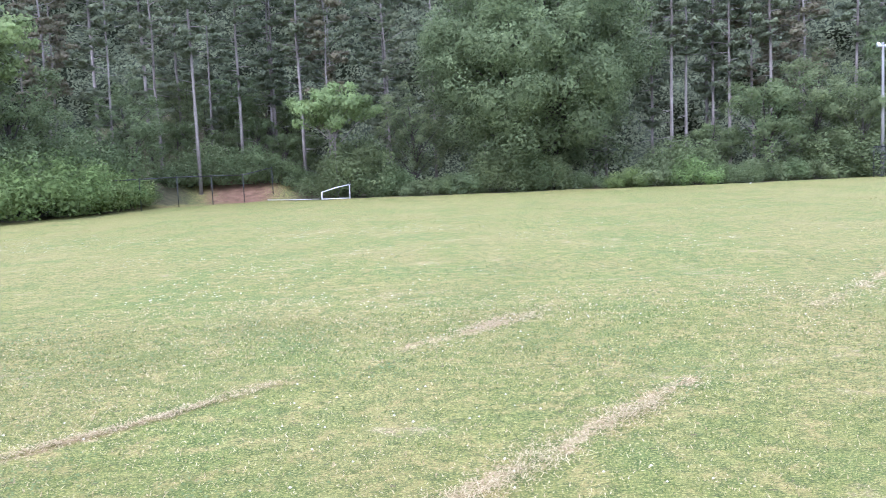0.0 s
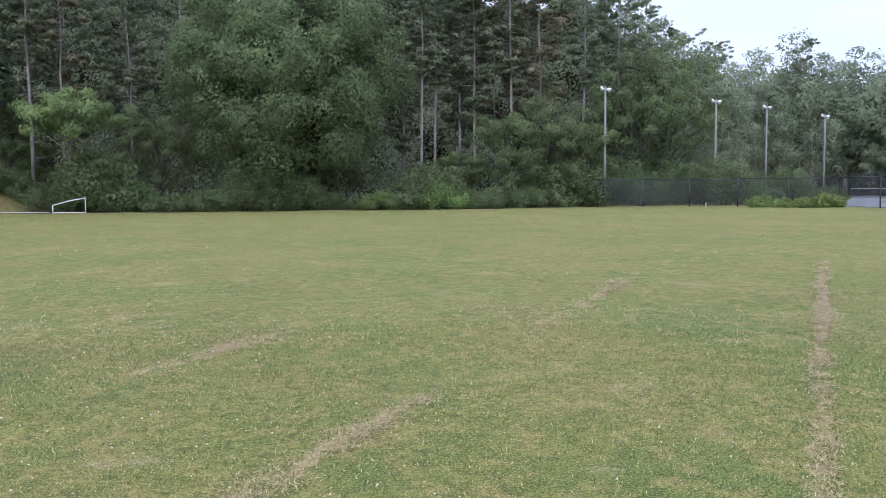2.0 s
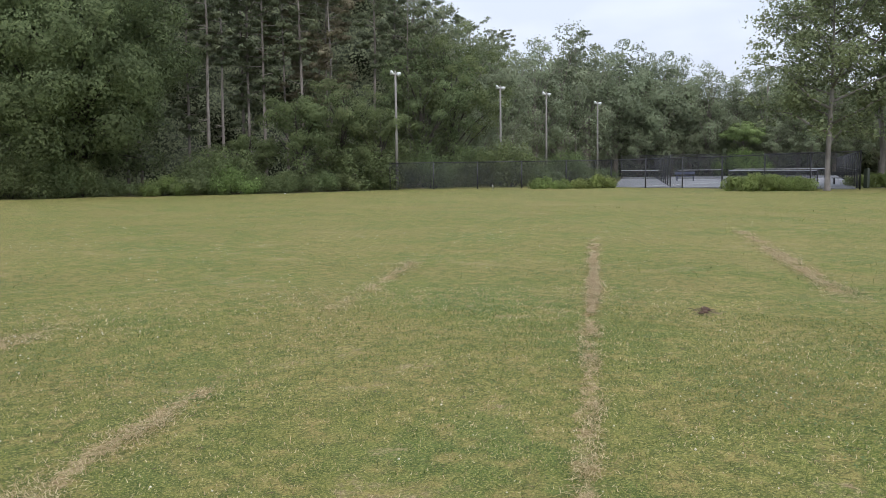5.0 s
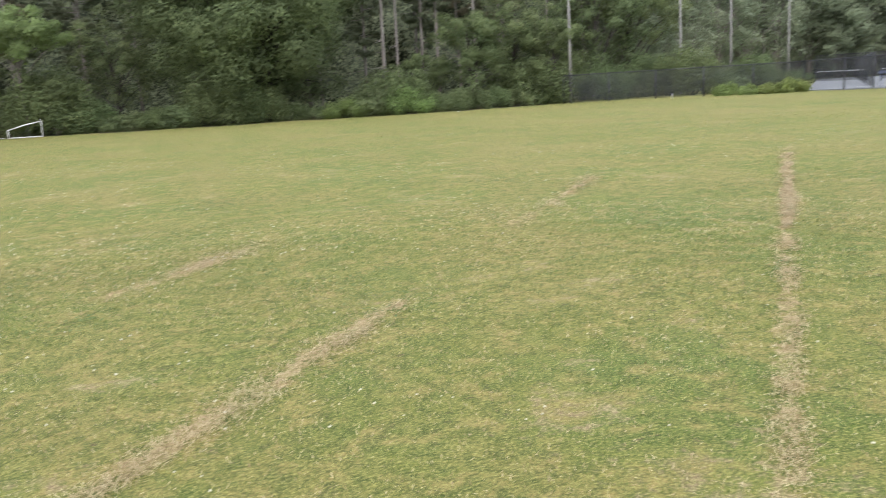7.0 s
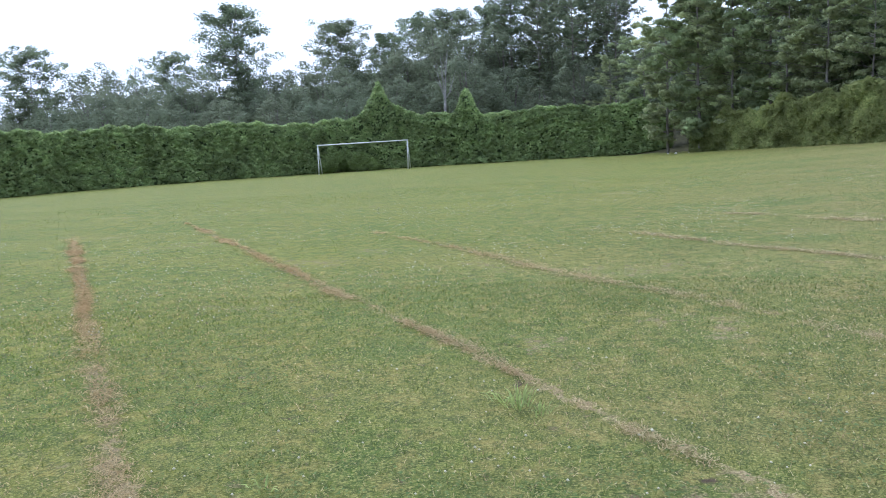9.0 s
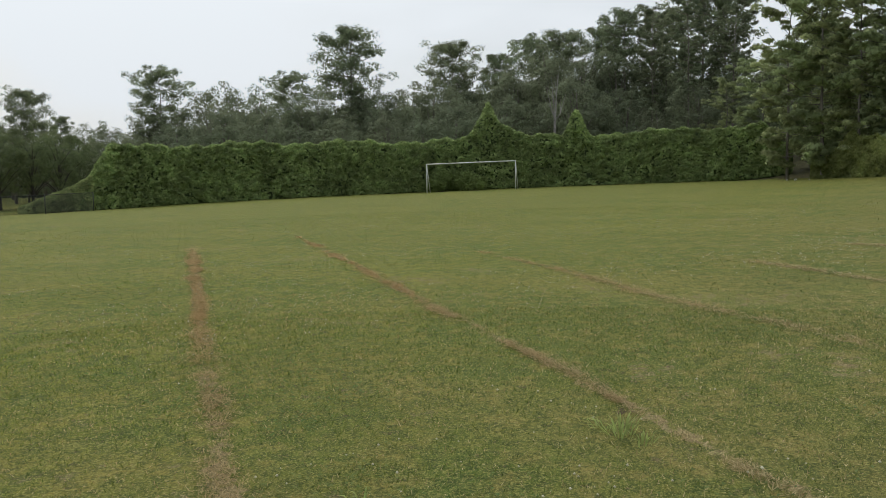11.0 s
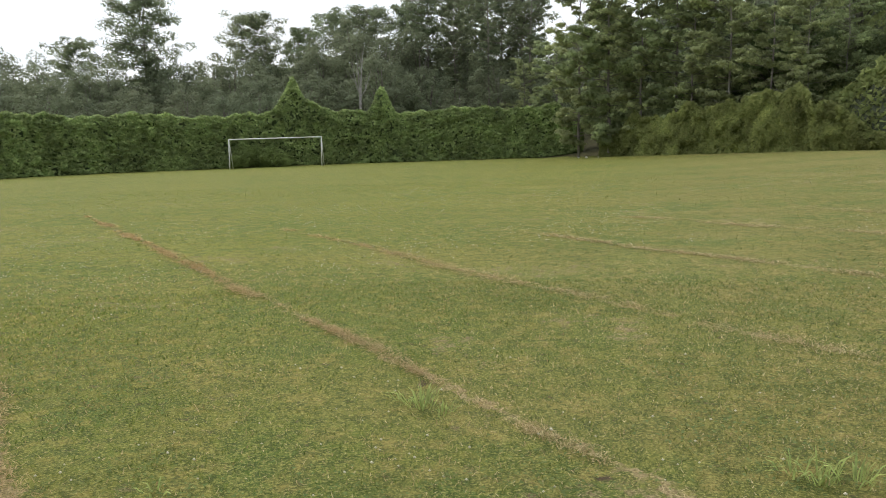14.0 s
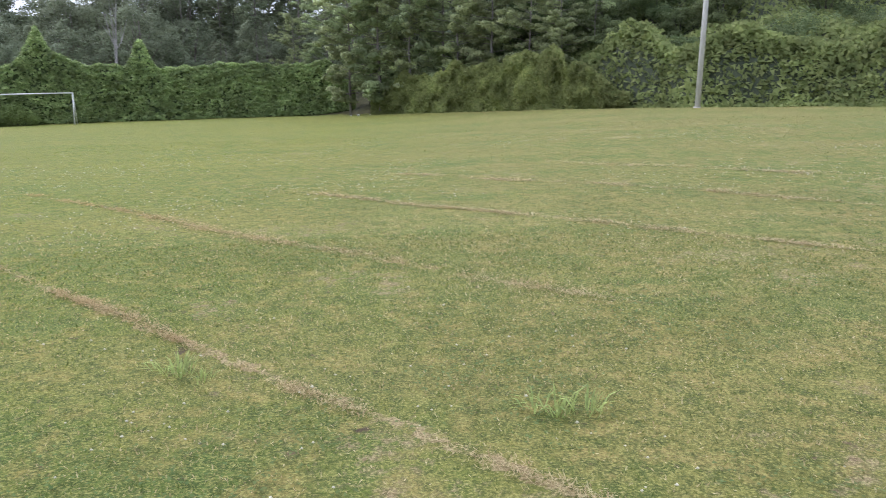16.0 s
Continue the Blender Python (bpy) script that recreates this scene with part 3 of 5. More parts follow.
def make_pine(seed, h, bare, spread, tufts, leaf, bark, label, group, rad=0.2, limbs=2.3, pad=0.44, dome=0.0, needle=(0.20, 0.062), name="pine_tree", stubs=0.8):
    """A tall pine: straight trunk, dead lower stubs, flat layered pads of needles; dome: how far the crown is rounded."""
    r = np.random.default_rng(seed)
    bm = bmesh.new()
    pts = trunk_line(h * 0.98, 0.012, 0.10, r)
    rad *= 0.68
    bm_tube(bm, pts, [rad * (1 - 0.86 * i / 6) for i in range(7)], 9)
    cents, outs = [], []
    nb = int(h * limbs)
    for i in range(nb):
        q = bare + (1 - bare) * (i + r.random()) / nb
        base = along_line(pts, q)
        top = (q - bare) / (1 - bare)
        cone = 0.35 + 0.65 * math.sin(math.pi * min(1, 0.18 + 0.80 * (1 - top)))
        bowl = math.sqrt(max(0.05, 1 - ((top - 0.52) / 0.60) ** 2))
        ln = spread * (cone * (1 - dome) + bowl * dome) * r.uniform(0.6, 1.15) * (1.0 if top < 0.93 else 0.6)
        a = r.uniform(0, math.tau)
        rise = 0.05 + (0.55 - 0.25 * dome) * top + r.normal(0, 0.10)
        tip = base + Vector((math.cos(a) * ln, math.sin(a) * ln, ln * rise))
        mid = base.lerp(tip, 0.5) - Vector((0, 0, 0.06 * ln))
        bm_tube(bm, [base, mid, tip], [rad * 0.30 * (1 - 0.6 * top), rad * 0.20, 0.015], 4, False)
        n = max(3, int(tufts / nb))
        puffs = max(2, int(ln * 0.6 / pad))
        for p in range(puffs):
            f = (0.40 - 0.22 * dome) + (0.64 + 0.2 * dome) * (p + r.random() * 0.6) / puffs
            c = np.array(base.lerp(tip, f)) + r.normal(0, 0.5 * pad, 3) * (1, 1, 0.35)
            k = max(3, n // puffs)
            off = unit(r.normal(0, 1, (k, 3)) + (0, 0, 0.35)) * (pad, pad, pad * (0.36 + 0.34 * dome)) * r.uniform(0.45, 1.1, (k, 1)) * r.uniform(0.75, 1.25)
            cents.append(c + off)
            outs.append(unit(off / (pad, pad, pad * 0.55) + (0, 0, 0.35)))
    for i in range(int(h * stubs)):
        q = 0.12 + (bare - 0.08) * r.random()
        base, a, ln = along_line(pts, q), r.uniform(0, math.tau), r.uniform(0.3, 1.5)
        bm_tube(bm, [base, base + Vector((math.cos(a) * ln, math.sin(a) * ln, r.uniform(-0.2, 0.3) * ln))], [0.03, 0.008], 3, False)
    v, f = leaf_cards(np.concatenate(cents), np.concatenate(outs), *needle, 0.0, r, 0.5)
    return tree_thing(name, bm, bark, v, f, leaf, label, "tree", group)


def make_broad(seed, h, radius, low, clusters, per, leaf, bark, label, group, name="broadleaf_tree", size=0.20, squash=0.8, stems=1, pointed=0.0, girth=1.0, clump=1.0, hollow=0.38):
    """A leafy tree: forked trunk, limbs to clumps of leaves spread through an uneven crown."""
    r = np.random.default_rng(seed)
    bm = bmesh.new()
    crown_h = h - low
    mid = np.array([0, 0, low + crown_h * 0.5])
    rad0 = 0.020 * h ** 1.05 * girth
    roots = []
    for s in range(stems):
        pts = trunk_line(h * 0.82, 0.02 + 0.07 * (stems > 1), 0.12, r, 6)
        off = Vector((r.normal(0, 0.22), r.normal(0, 0.22), 0)) * (stems > 1)
        pts = [p + off for p in pts]
        bm_tube(bm, pts, [rad0 / stems ** 0.6 * (1 - 0.8 * i / 5) for i in range(6)], 8)
        roots.append(pts)
    cents, outs, inner = [], [], []
    for i in range(clusters):
        d = unit(r.normal(0, 1, 3))
        rr = r.random() ** hollow
        sz = 1.0 - pointed * max(0, d[2] * rr)
        c = mid + d * rr * np.array([radius * sz, radius * sz, crown_h * 0.5])
        c += 0.16 * radius * np.array(noise.noise_vector(Vector(c) * 0.35))
        cr = ((0.09 + 0.08 * r.random()) * radius + 0.26) * clump
        if i % 3 == 0:
            base = along_line(roots[i % stems], min(0.95, max(0.15, (c[2] - 0.25 * crown_h) / (h * 0.82) * r.uniform(0.55, 0.9))))
            bend = base.lerp(Vector(c), 0.5) + Vector((0, 0, 0.08 * radius))
            bm_tube(bm, [base, bend, Vector(c)], [rad0 * 0.32, rad0 * 0.18, 0.015], 4, False)
        e = unit(r.normal(0, 1, (per, 3)) + d * 0.55 + (0, 0, 0.40))
        cents.append(c + e * cr * (1, 1, squash) * r.uniform(0.62, 1.12, (per, 1)) * (1 + 0.25 * np.sin(e[:, :1] * 5 + i) * np.sin(e[:, 2:] * 6)))
        outs.append(unit(e + d * 0.35 + (0, 0, 0.15)))
        inner.append(mid + (c - mid) * 0.78 + r.normal(0, 0.45, (per // 8, 3)) * cr)
    v, f = leaf_cards(np.concatenate(cents), np.concatenate(outs), size, size * 0.52, 0.25, r)
    inner = np.concatenate(inner)
    v2, f2 = leaf_cards(inner, unit(inner - mid + (0, 0, 0.5)), size * 1.25, size * 0.8, 0.2, r)
    return tree_thing(name, bm, bark, v, f, leaf, label, "tree", group, (v2, f2))


def make_bush(seed, h, radius, clusters, per, leaf, label, group, size=0.16, name="bush"):
    """A bush that is leafy down to the ground."""
    r = np.random.default_rng(seed)
    bm = bmesh.new()
    cents, outs = [], []
    for i in range(clusters):
        a, q = r.uniform(0, math.tau), r.random() ** 0.5
        zz = r.random() ** 0.75
        c = np.array([math.cos(a) * q * radius, math.sin(a) * q * radius, h * (0.10 + 0.86 * zz * (1 - 0.55 * q * q))])
        cr = 0.16 * h + 0.10 * radius + r.random() * 0.18
        if i % 4 == 0:
            bm_tube(bm, [(c[0] * 0.2, c[1] * 0.2, -0.1), (c[0] * 0.55, c[1] * 0.55, c[2] * 0.55), tuple(c)], [0.035, 0.022, 0.008], 4, False)
        e = unit(r.normal(0, 1, (per, 3)) + (0, 0, 0.25))
        p = c + e * cr * r.uniform(0.5, 1.1, (per, 1))
        p[:, 2] = np.maximum(p[:, 2], 0.04)
        cents.append(p)
        outs.append(e)
    v, f = leaf_cards(np.concatenate(cents), np.concatenate(outs), size, size * 0.55, 0.2, r)
    t = empty(name, (0, 0, 0), 0, label, "bush", group)
    part("stem", bm, M_BARK_DARK, t)
    hung("crown", np_mesh("crown", v, f, leaf), t)
    return t


class Kind:
    """One model and its copies: the first placing moves the model itself."""

    def __init__(self, model):
        self.model, self.used = model, False

    def put(self, az, r, turn=0.0, size=1.0, lift=-0.05, wide=1.0, tall=1.0):
        p = stand(az, r, lift)
        m = Matrix.LocRotScale(p, Euler((0, 0, radians(turn))), (size * wide, size * wide, size * tall))
        if not self.used:
            self.used, self.model.matrix_basis = True, m
            return self.model
        ob = copy_thing(self.model, pose(0, 0, 0))
        ob.matrix_basis = m
        return ob


WOODS = "woodland edge trees"
pines = [Kind(make_pine(31 + i, hh, ba, sp, 7500, lf, M_BARK, lb, WOODS, rad))
         for i, (hh, ba, sp, lf, lb, rad) in enumerate([
             (23, 0.30, 3.2, M_PINE, "tall pine with a long bare lower trunk", 0.22),
             (21, 0.22, 3.0, M_PINE, "tall pine with layered dark green needles", 0.20),
             (24, 0.42, 2.8, M_PINE, "tall straight pine with a high crown", 0.21),
             (18, 0.15, 3.0, M_PINE, "mid height pine with drooping lower branches", 0.16),
             (20, 0.28, 2.6, M_PINE_DRY, "tall pine with some browning needles", 0.18)])]
dense_pines = [Kind(make_pine(61 + i, hh, 0.08, sp, 15000, M_PINE_NEAR, M_BARK, "dark dense pine with branches close to the ground", WOODS, 0.17, 4.6, 0.50))
               for i, (hh, sp) in enumerate([(15, 3.6), (13, 3.4)])]
oaks = [Kind(make_broad(71, 18.5, 8.2, 0.0, 340, 480, M_OAK, M_BARK_DARK, "large spreading dark green oak at the field edge", WOODS, size=0.125, squash=0.9, clump=1.0, hollow=0.33))]
broads = [Kind(make_broad(81 + i, hh, ra, lo, int(cl * 0.55), 210, lf, M_BARK_DARK, lb, WOODS, size=0.112))
          for i, (hh, ra, lo, cl, lf, lb) in enumerate([
              (9.0, 3.4, 0.4, 90, M_BROAD, "leafy broadleaf tree with foliage down to the grass"),
              (12.0, 4.2, 2.0, 110, M_OAK, "rounded mid green broadleaf tree in the woods"),
              (14.0, 4.6, 3.5, 110, M_BROAD, "tall leafy hardwood tree in the woods")])]
limes = [Kind(make_broad(91, 6.8, 3.7, 4.4, 50, 190, M_LIME, M_BARK, "small bright green tree with a flat spreading crown", WOODS, size=0.12, squash=0.45))]
bushes = [Kind(make_bush(101 + i, hh, ra, cl, per, lf, lb, "undergrowth", size=sz))
          for i, (hh, ra, cl, per, sz, lf, lb) in enumerate([
              (2.6, 2.3, 46, 135, 0.095, M_BROAD, "dense green bush at the edge of the woods"),
              (1.7, 2.0, 36, 135, 0.095, M_OAK, "low dark green bush at the edge of the woods"),
              (3.4, 2.6, 54, 140, 0.10, M_BROAD, "tall leafy bush at the edge of the woods"),
              (2.2, 2.2, 46, 140, 0.09, M_OLIVE, "light olive green bush beside the field")])]
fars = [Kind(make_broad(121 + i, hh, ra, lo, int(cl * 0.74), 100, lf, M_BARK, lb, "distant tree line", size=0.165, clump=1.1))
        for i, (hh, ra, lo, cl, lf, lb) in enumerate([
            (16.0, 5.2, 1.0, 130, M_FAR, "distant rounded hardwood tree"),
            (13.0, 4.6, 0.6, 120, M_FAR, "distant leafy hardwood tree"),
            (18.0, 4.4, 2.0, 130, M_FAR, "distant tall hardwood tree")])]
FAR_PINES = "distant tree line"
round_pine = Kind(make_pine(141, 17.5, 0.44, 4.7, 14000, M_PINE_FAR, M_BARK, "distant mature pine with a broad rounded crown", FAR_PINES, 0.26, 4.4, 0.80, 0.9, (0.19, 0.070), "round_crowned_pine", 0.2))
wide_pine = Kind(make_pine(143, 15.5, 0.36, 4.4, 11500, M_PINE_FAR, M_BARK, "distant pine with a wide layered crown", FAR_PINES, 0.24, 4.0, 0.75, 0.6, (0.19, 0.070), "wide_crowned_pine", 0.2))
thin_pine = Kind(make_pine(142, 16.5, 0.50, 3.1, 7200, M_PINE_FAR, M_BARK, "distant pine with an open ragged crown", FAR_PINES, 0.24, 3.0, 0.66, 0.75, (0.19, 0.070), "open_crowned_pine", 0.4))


def put_top(kind, model_h, az, r, el):
    """A tree at that azimuth and distance whose top reaches the elevation el, in degrees."""
    return kind.put(az, r, u(0, 360), (EYE + r * math.tan(radians(el)) - stand(az, r).z) / model_h)


# ---- deep woods: leafage that fills the gaps behind the single trees ----
def woodland(az0, az1, dist, tops, count, leaf, size, seed, label):
    """A deep bank of leafage with a ragged top; tops: azimuths and heights."""
    r = np.random.default_rng(seed)
    t = tagged(empty("deep_woods", (0, 0, 0), 0, label, "woods"), kind="stuff")
    n, m = int((az1 - az0) * 2.2), 26

    def shape(az, q):
        x0, y0 = -dist * np.sin(np.radians(az)), dist * np.cos(np.radians(az))
        h = np.interp(az, *tops) * (0.86 + 0.24 * smooth_noise(az, az * 0, 1.6, seed + 1) + 0.12 * smooth_noise(az, az * 0, 0.5, seed + 2))
        lump = 5.0 * smooth_noise(az * dist / 57, q * h, 3.6, seed + 3) + 2.0 * smooth_noise(az * dist / 57, q * h, 1.4, seed + 4)
        rr = dist + 4.0 - lump + 5.0 * q * q
        return np.stack([-rr * np.sin(np.radians(az)), rr * np.cos(np.radians(az)), land(x0, y0) + q * h - 0.3], -1)

    a, q = np.meshgrid(np.linspace(az0, az1, n), np.linspace(0, 0.96, m), indexing="ij")
    v = shape(a, q)
    toward = unit(np.stack([v[..., 0], v[..., 1], 0 * a], -1))
    i, j = np.meshgrid(np.arange(n - 1), np.arange(m - 1), indexing="ij")
    f = np.stack([i * m + j, i * m + j + 1, (i + 1) * m + j + 1, (i + 1) * m + j], -1).reshape(-1, 4)
    # dark sheet behind the leafage: the depth's shade is in its colour
    hung("undergrowth", np_mesh("undergrowth", (v + toward * 0.8).reshape(-1, 3), f, M_CORE, True), t, "dark backing sheet coloured like the shade deep in the woods")
    a, q = r.uniform(az0, az1, count), r.random(count) ** 0.85
    c = shape(a, q) + r.normal(0, 0.35, (count, 3))
    v, f = leaf_cards(c, unit(np.stack([-c[:, 0], -c[:, 1], 30 + 0 * a], -1)), size, size * 0.55, 0.2, r)
    hung("leafage", np_mesh("leafage", v, f, leaf), t)


woodland(-31, 36, 92, ((-31, -26, -10, 36), (15, 22, 25, 25)), 90000, M_PINE, 0.19, 201, "deep shaded pine woods behind the field edge")
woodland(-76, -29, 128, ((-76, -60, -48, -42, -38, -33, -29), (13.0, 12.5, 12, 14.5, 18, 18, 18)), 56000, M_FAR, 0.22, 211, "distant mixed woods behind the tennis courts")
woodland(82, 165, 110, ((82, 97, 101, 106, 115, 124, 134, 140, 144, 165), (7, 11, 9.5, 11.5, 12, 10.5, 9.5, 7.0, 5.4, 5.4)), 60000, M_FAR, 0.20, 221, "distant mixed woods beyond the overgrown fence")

# ---- the woods ahead: azimuth 30 to -30 ----
r_w = np.random.default_rng(5)


def u(a, b):
    return float(r_w.uniform(a, b))


oaks[0].put(-6.8, 62.5, 40)
# trunks that show one by one
for az, r, k, s in ((15.8, 63.5, 2, 1.0), (13.0, 67, 0, 0.95), (9.0, 66, 2, 0.98), (7.2, 67, 4, 1.0), (24.4, 58, 4, 0.95), (18.1, 66, 1, 1.0),
                    (3.2, 69, 1, 0.9), (-15.4, 66, 2, 1.05), (-16.3, 68, 2, 0.98), (-19.0, 70, 0, 1.0), (-21.5, 69, 2, 1.05), (21.0, 60, 3, 0.95),
                    (27.0, 55, 0, 0.95), (11.0, 72, 1, 1.0), (-17.9, 73, 1, 1.1), (-23.0, 72, 1, 1.02)):
    pines[k].put(az, r, u(0, 360), s, tall=1.0)
for row, (r0, step, lo, hi) in enumerate(((71, 3.3, -27, 32), (78, 6.5, -28, 33))):
    az = lo + u(0, 2)
    while az < hi:
        pines[int(u(0, 4.99))].put(az, r0 + u(-2.5, 2.5), u(0, 360), u(0.88, 1.12))
        az += step * u(0.75, 1.25)
for az, r, k, s in ((-21.2, 63.0, 0, 0.92), (-26.6, 64.5, 0, 0.82), (-24.0, 66, 1, 0.75), (-18.0, 62.5, 0, 0.55), (1.6, 66, 1, 0.7), (-29.5, 72, 1, 1.0),
                    (-31.5, 76, 2, 1.0), (5.6, 60.5, 0, 0.52), (20.0, 60, 1, 0.6), (26.5, 52, 1, 0.7), (29.5, 50, 0, 0.8), (33, 48, 1, 0.8)):
    broads[k].put(az, r, u(0, 360), s)
limes[0].put(6.9, 60.2, 20, 0.92, wide=0.9, tall=1.22)
limes[0].put(30.6, 50.0, 130, 1.5)
for az in np.arange(-26.5, 8.0, 1.35):
    d = float(np.interp(az, LAND_AZ, LAND_D))
    bushes[int(u(0, 2.99))].put(float(az) + u(-0.4, 0.4), d + u(1.8, 3.4) + (1.6 if az > 3 else 0), u(0, 360), u(0.45, 1.2), tall=u(0.7, 1.15))
bushes[3].put(-16.8, 57.8, 0, 0.8)
bushes[3].put(-12.6, 57.6, 80, 0.7, tall=0.8)
for az, k, s in ((19.6, 0, 0.55), (20.6, 3, 0.85), (21.8, 3, 1.05), (23.2, 3, 1.25), (24.8, 3, 1.4), (26.4, 3, 1.45), (28.0, 3, 1.45), (29.8, 3, 1.35), (31.6, 3, 1.3),
                 (33.4, 2, 1.0), (35.4, 0, 1.0), (37.4, 2, 1.0), (39.4, 0, 1.1), (41.4, 2, 1.0)):
    d = float(np.interp(az, LAND_AZ, LAND_D))
    bushes[k].put(az, d + 2.4, u(0, 360), s)
for az, k, s in ((22.5, 2, 1.2), (25.5, 2, 1.3), (28.5, 0, 1.5), (31.5, 2, 1.4), (35, 2, 1.4), (38.5, 2, 1.4), (9.4, 1, 0.8), (10.6, 0, 0.8), (17.6, 1, 0.8), (11.6, 0, 0.9), (12.6, 2, 0.8), (14.4, 0, 0.9), (15.4, 2, 0.9), (16.6, 0, 0.9)):
    d = float(np.interp(az, LAND_AZ, LAND_D))
    bushes[k].put(az, d + 6.0, u(0, 360), s)

for az, r, k, s in ((10.2, 69, 0, 0.45), (12.0, 71, 0, 0.5), (14.2, 70, 0, 0.42), (15.2, 74, 1, 0.45), (17.0, 70, 0, 0.5), (18.6, 68, 0, 0.5), (9.0, 74, 0, 0.55), (11.2, 77, 1, 0.55),
                    (13.2, 76, 0, 0.6), (16.4, 78, 1, 0.6), (19.5, 74, 1, 0.55), (7.6, 70, 0, 0.4), (13.5, 82, 0, 0.7), (10.0, 83, 0, 0.7), (17.0, 84, 0, 0.7)):
    broads[k].put(az, r, u(0, 360), s)

# ---- woods behind the courts: azimuth -30 to -75; crowns rise to one skyline ----
SKYLINE = ((-75, -60, -55, -50, -47, -45, -42, -40, -38.5, -35.5, -33.5, -32, -30, -28), (6.6, 6.6, 6.7, 6.8, 6.8, 7.4, 8.4, 9.0, 9.1, 8.8, 9.6, 10.5, 12.0, 14.0))


def skyline_size(az, r, model_h, part_of=1.0):
    return part_of * (EYE + r * math.tan(radians(float(np.interp(az, *SKYLINE))))) / model_h


for az, r, k, h in ((-28.5, 74, 1, 21), (-30.2, 84, 2, 24), (-32.3, 88, 0, 23), (-34.4, 94, 2, 24), (-39.6, 112, 0, 23)):
    pines[k].put(az, r, u(0, 360), skyline_size(az, r, h, 0.98))
for az, r in ((-29.0, 80), (-31.0, 86), (-33.0, 94), (-35.2, 100), (-37.0, 106), (-38.6, 110), (-40.4, 116), (-42.2, 120), (-43.8, 123), (-45.3, 122), (-46.9, 124), (-48.2, 122),
              (-49.8, 125), (-51.5, 122), (-53.4, 124), (-55.5, 122), (-58.0, 122), (-60.5, 120), (-63.5, 118), (-67, 116), (-71, 114)):
    k = int(u(0, 2.99))
    fars[k].put(az, r, u(0, 360), skyline_size(az, r, (16, 13, 18)[k], u(0.90, 1.0)))
for az in np.arange(-29.0, -66.0, -2.1):
    fars[1].put(float(az), u(119, 122) if az < -37 else u(74, 84), u(0, 360), u(0.50, 0.66) if az < -37 else u(0.42, 0.55))
limes[0].put(-50.2, 118, 60, 1.0, wide=0.8, tall=1.0)
bushes[3].put(-50.2, 117, 0, 1.5)
for az in np.arange(-28.6, -42.0, -1.3):
    bushes[int(u(0, 2.99))].put(float(az), u(66, 74) + max(0, -az - 36) * 3.5, u(0, 360), u(0.7, 1.05))

# ---- behind the vine wall: azimuth 100 to 155 ----
for az, r, el in ((127.2, 104, 9.3), (120.4, 106, 8.4), (112.9, 104, 8.9), (147.2, 92, 5.1)):
    put_top(round_pine, 17.5, az, r, el)
for az, r, el in ((139.2, 98, 6.6), (115.1, 108, 8.5), (104.2, 94, 11.4), (130.9, 112, 6.4), (151.0, 92, 5.0)):
    put_top(wide_pine, 15.5, az, r, el)
for az, r, el in ((117.6, 108, 7.6), (108.8, 100, 10.2), (106.9, 102, 9.9), (110.6, 104, 9.2), (102.9, 92, 10.8), (145.2, 98, 3.6), (105.6, 108, 10.0)):
    put_top(thin_pine, 16.5, az, r, el)
WOOD_TOPS = ((98, 100.5, 101.6, 103, 106, 110, 113, 116, 119, 121, 123.3, 125, 127.2, 129.5, 131.7, 133.3, 135.3, 137.5, 139, 141.4, 143, 146, 158),
             (8.0, 7.0, 6.2, 6.8, 7.6, 8.0, 8.6, 6.8, 6.4, 6.2, 6.6, 5.6, 5.2, 5.6, 6.3, 5.6, 6.0, 5.0, 4.6, 3.7, 3.4, 3.4, 3.6))
for az in np.arange(98.6, 158.0, 1.9):
    k = int(u(0, 2.99))
    a1 = float(az) + u(-0.4, 0.4)
    put_top(fars[k], (16, 13, 18)[k], a1, u(96, 106), float(np.interp(a1, *WOOD_TOPS)) * u(0.9, 1.0))
for az in np.arange(99.0, 158.0, 2.6):
    a1 = float(az) + u(-0.5, 0.5)
    put_top(fars[1], 13, a1, u(84, 92), float(np.interp(a1, *WOOD_TOPS)) * u(0.45, 0.72) + 0.6)
for az, r, k, s in ((104.9, 86, 2, 0.80), (107.2, 90, 2, 0.72), (102.2, 84, 0, 0.78)):
    pines[k].put(az, r, u(0, 360), s)
# scrubby trees that close the view past the end of the vine wall
for az, r, el in ((145.4, 72, 2.9), (147.0, 76, 3.2), (148.8, 73, 3.0), (150.6, 76, 3.3), (144.4, 80, 2.8), (152.5, 74, 3.1), (154.5, 76, 3.3)):
    put_top(broads[1], 12.0, az, r, el)
# dark pines between the vine wall and the hill
for az, r, k, el in ((98.9, 67, 0, 11.5), (96.9, 64.5, 1, 12.5), (94.9, 63, 0, 12.0), (92.6, 61.5, 1, 12.5), (90.4, 60.5, 0, 10.5), (88.2, 60, 1, 10.0), (100.4, 75, 1, 6.6), (97.6, 73, 0, 8.4),
                     (93.6, 70, 1, 8.6), (91.0, 68, 0, 8.0), (86.2, 60, 0, 9.0), (102.6, 80, 0, 5.6), (95.6, 70, 1, 7.6), (88.8, 67, 1, 8.4), (84.6, 61, 1, 9.5), (91.8, 59.5, 0, 11.0), (89.4, 57.0, 1, 11.5), (87.0, 54.5, 0, 10.5), (84.8, 52.5, 1, 9.0), (82.8, 53.5, 0, 9.5)):
    put_top(dense_pines[k], (15, 13)[k], az, r, el)


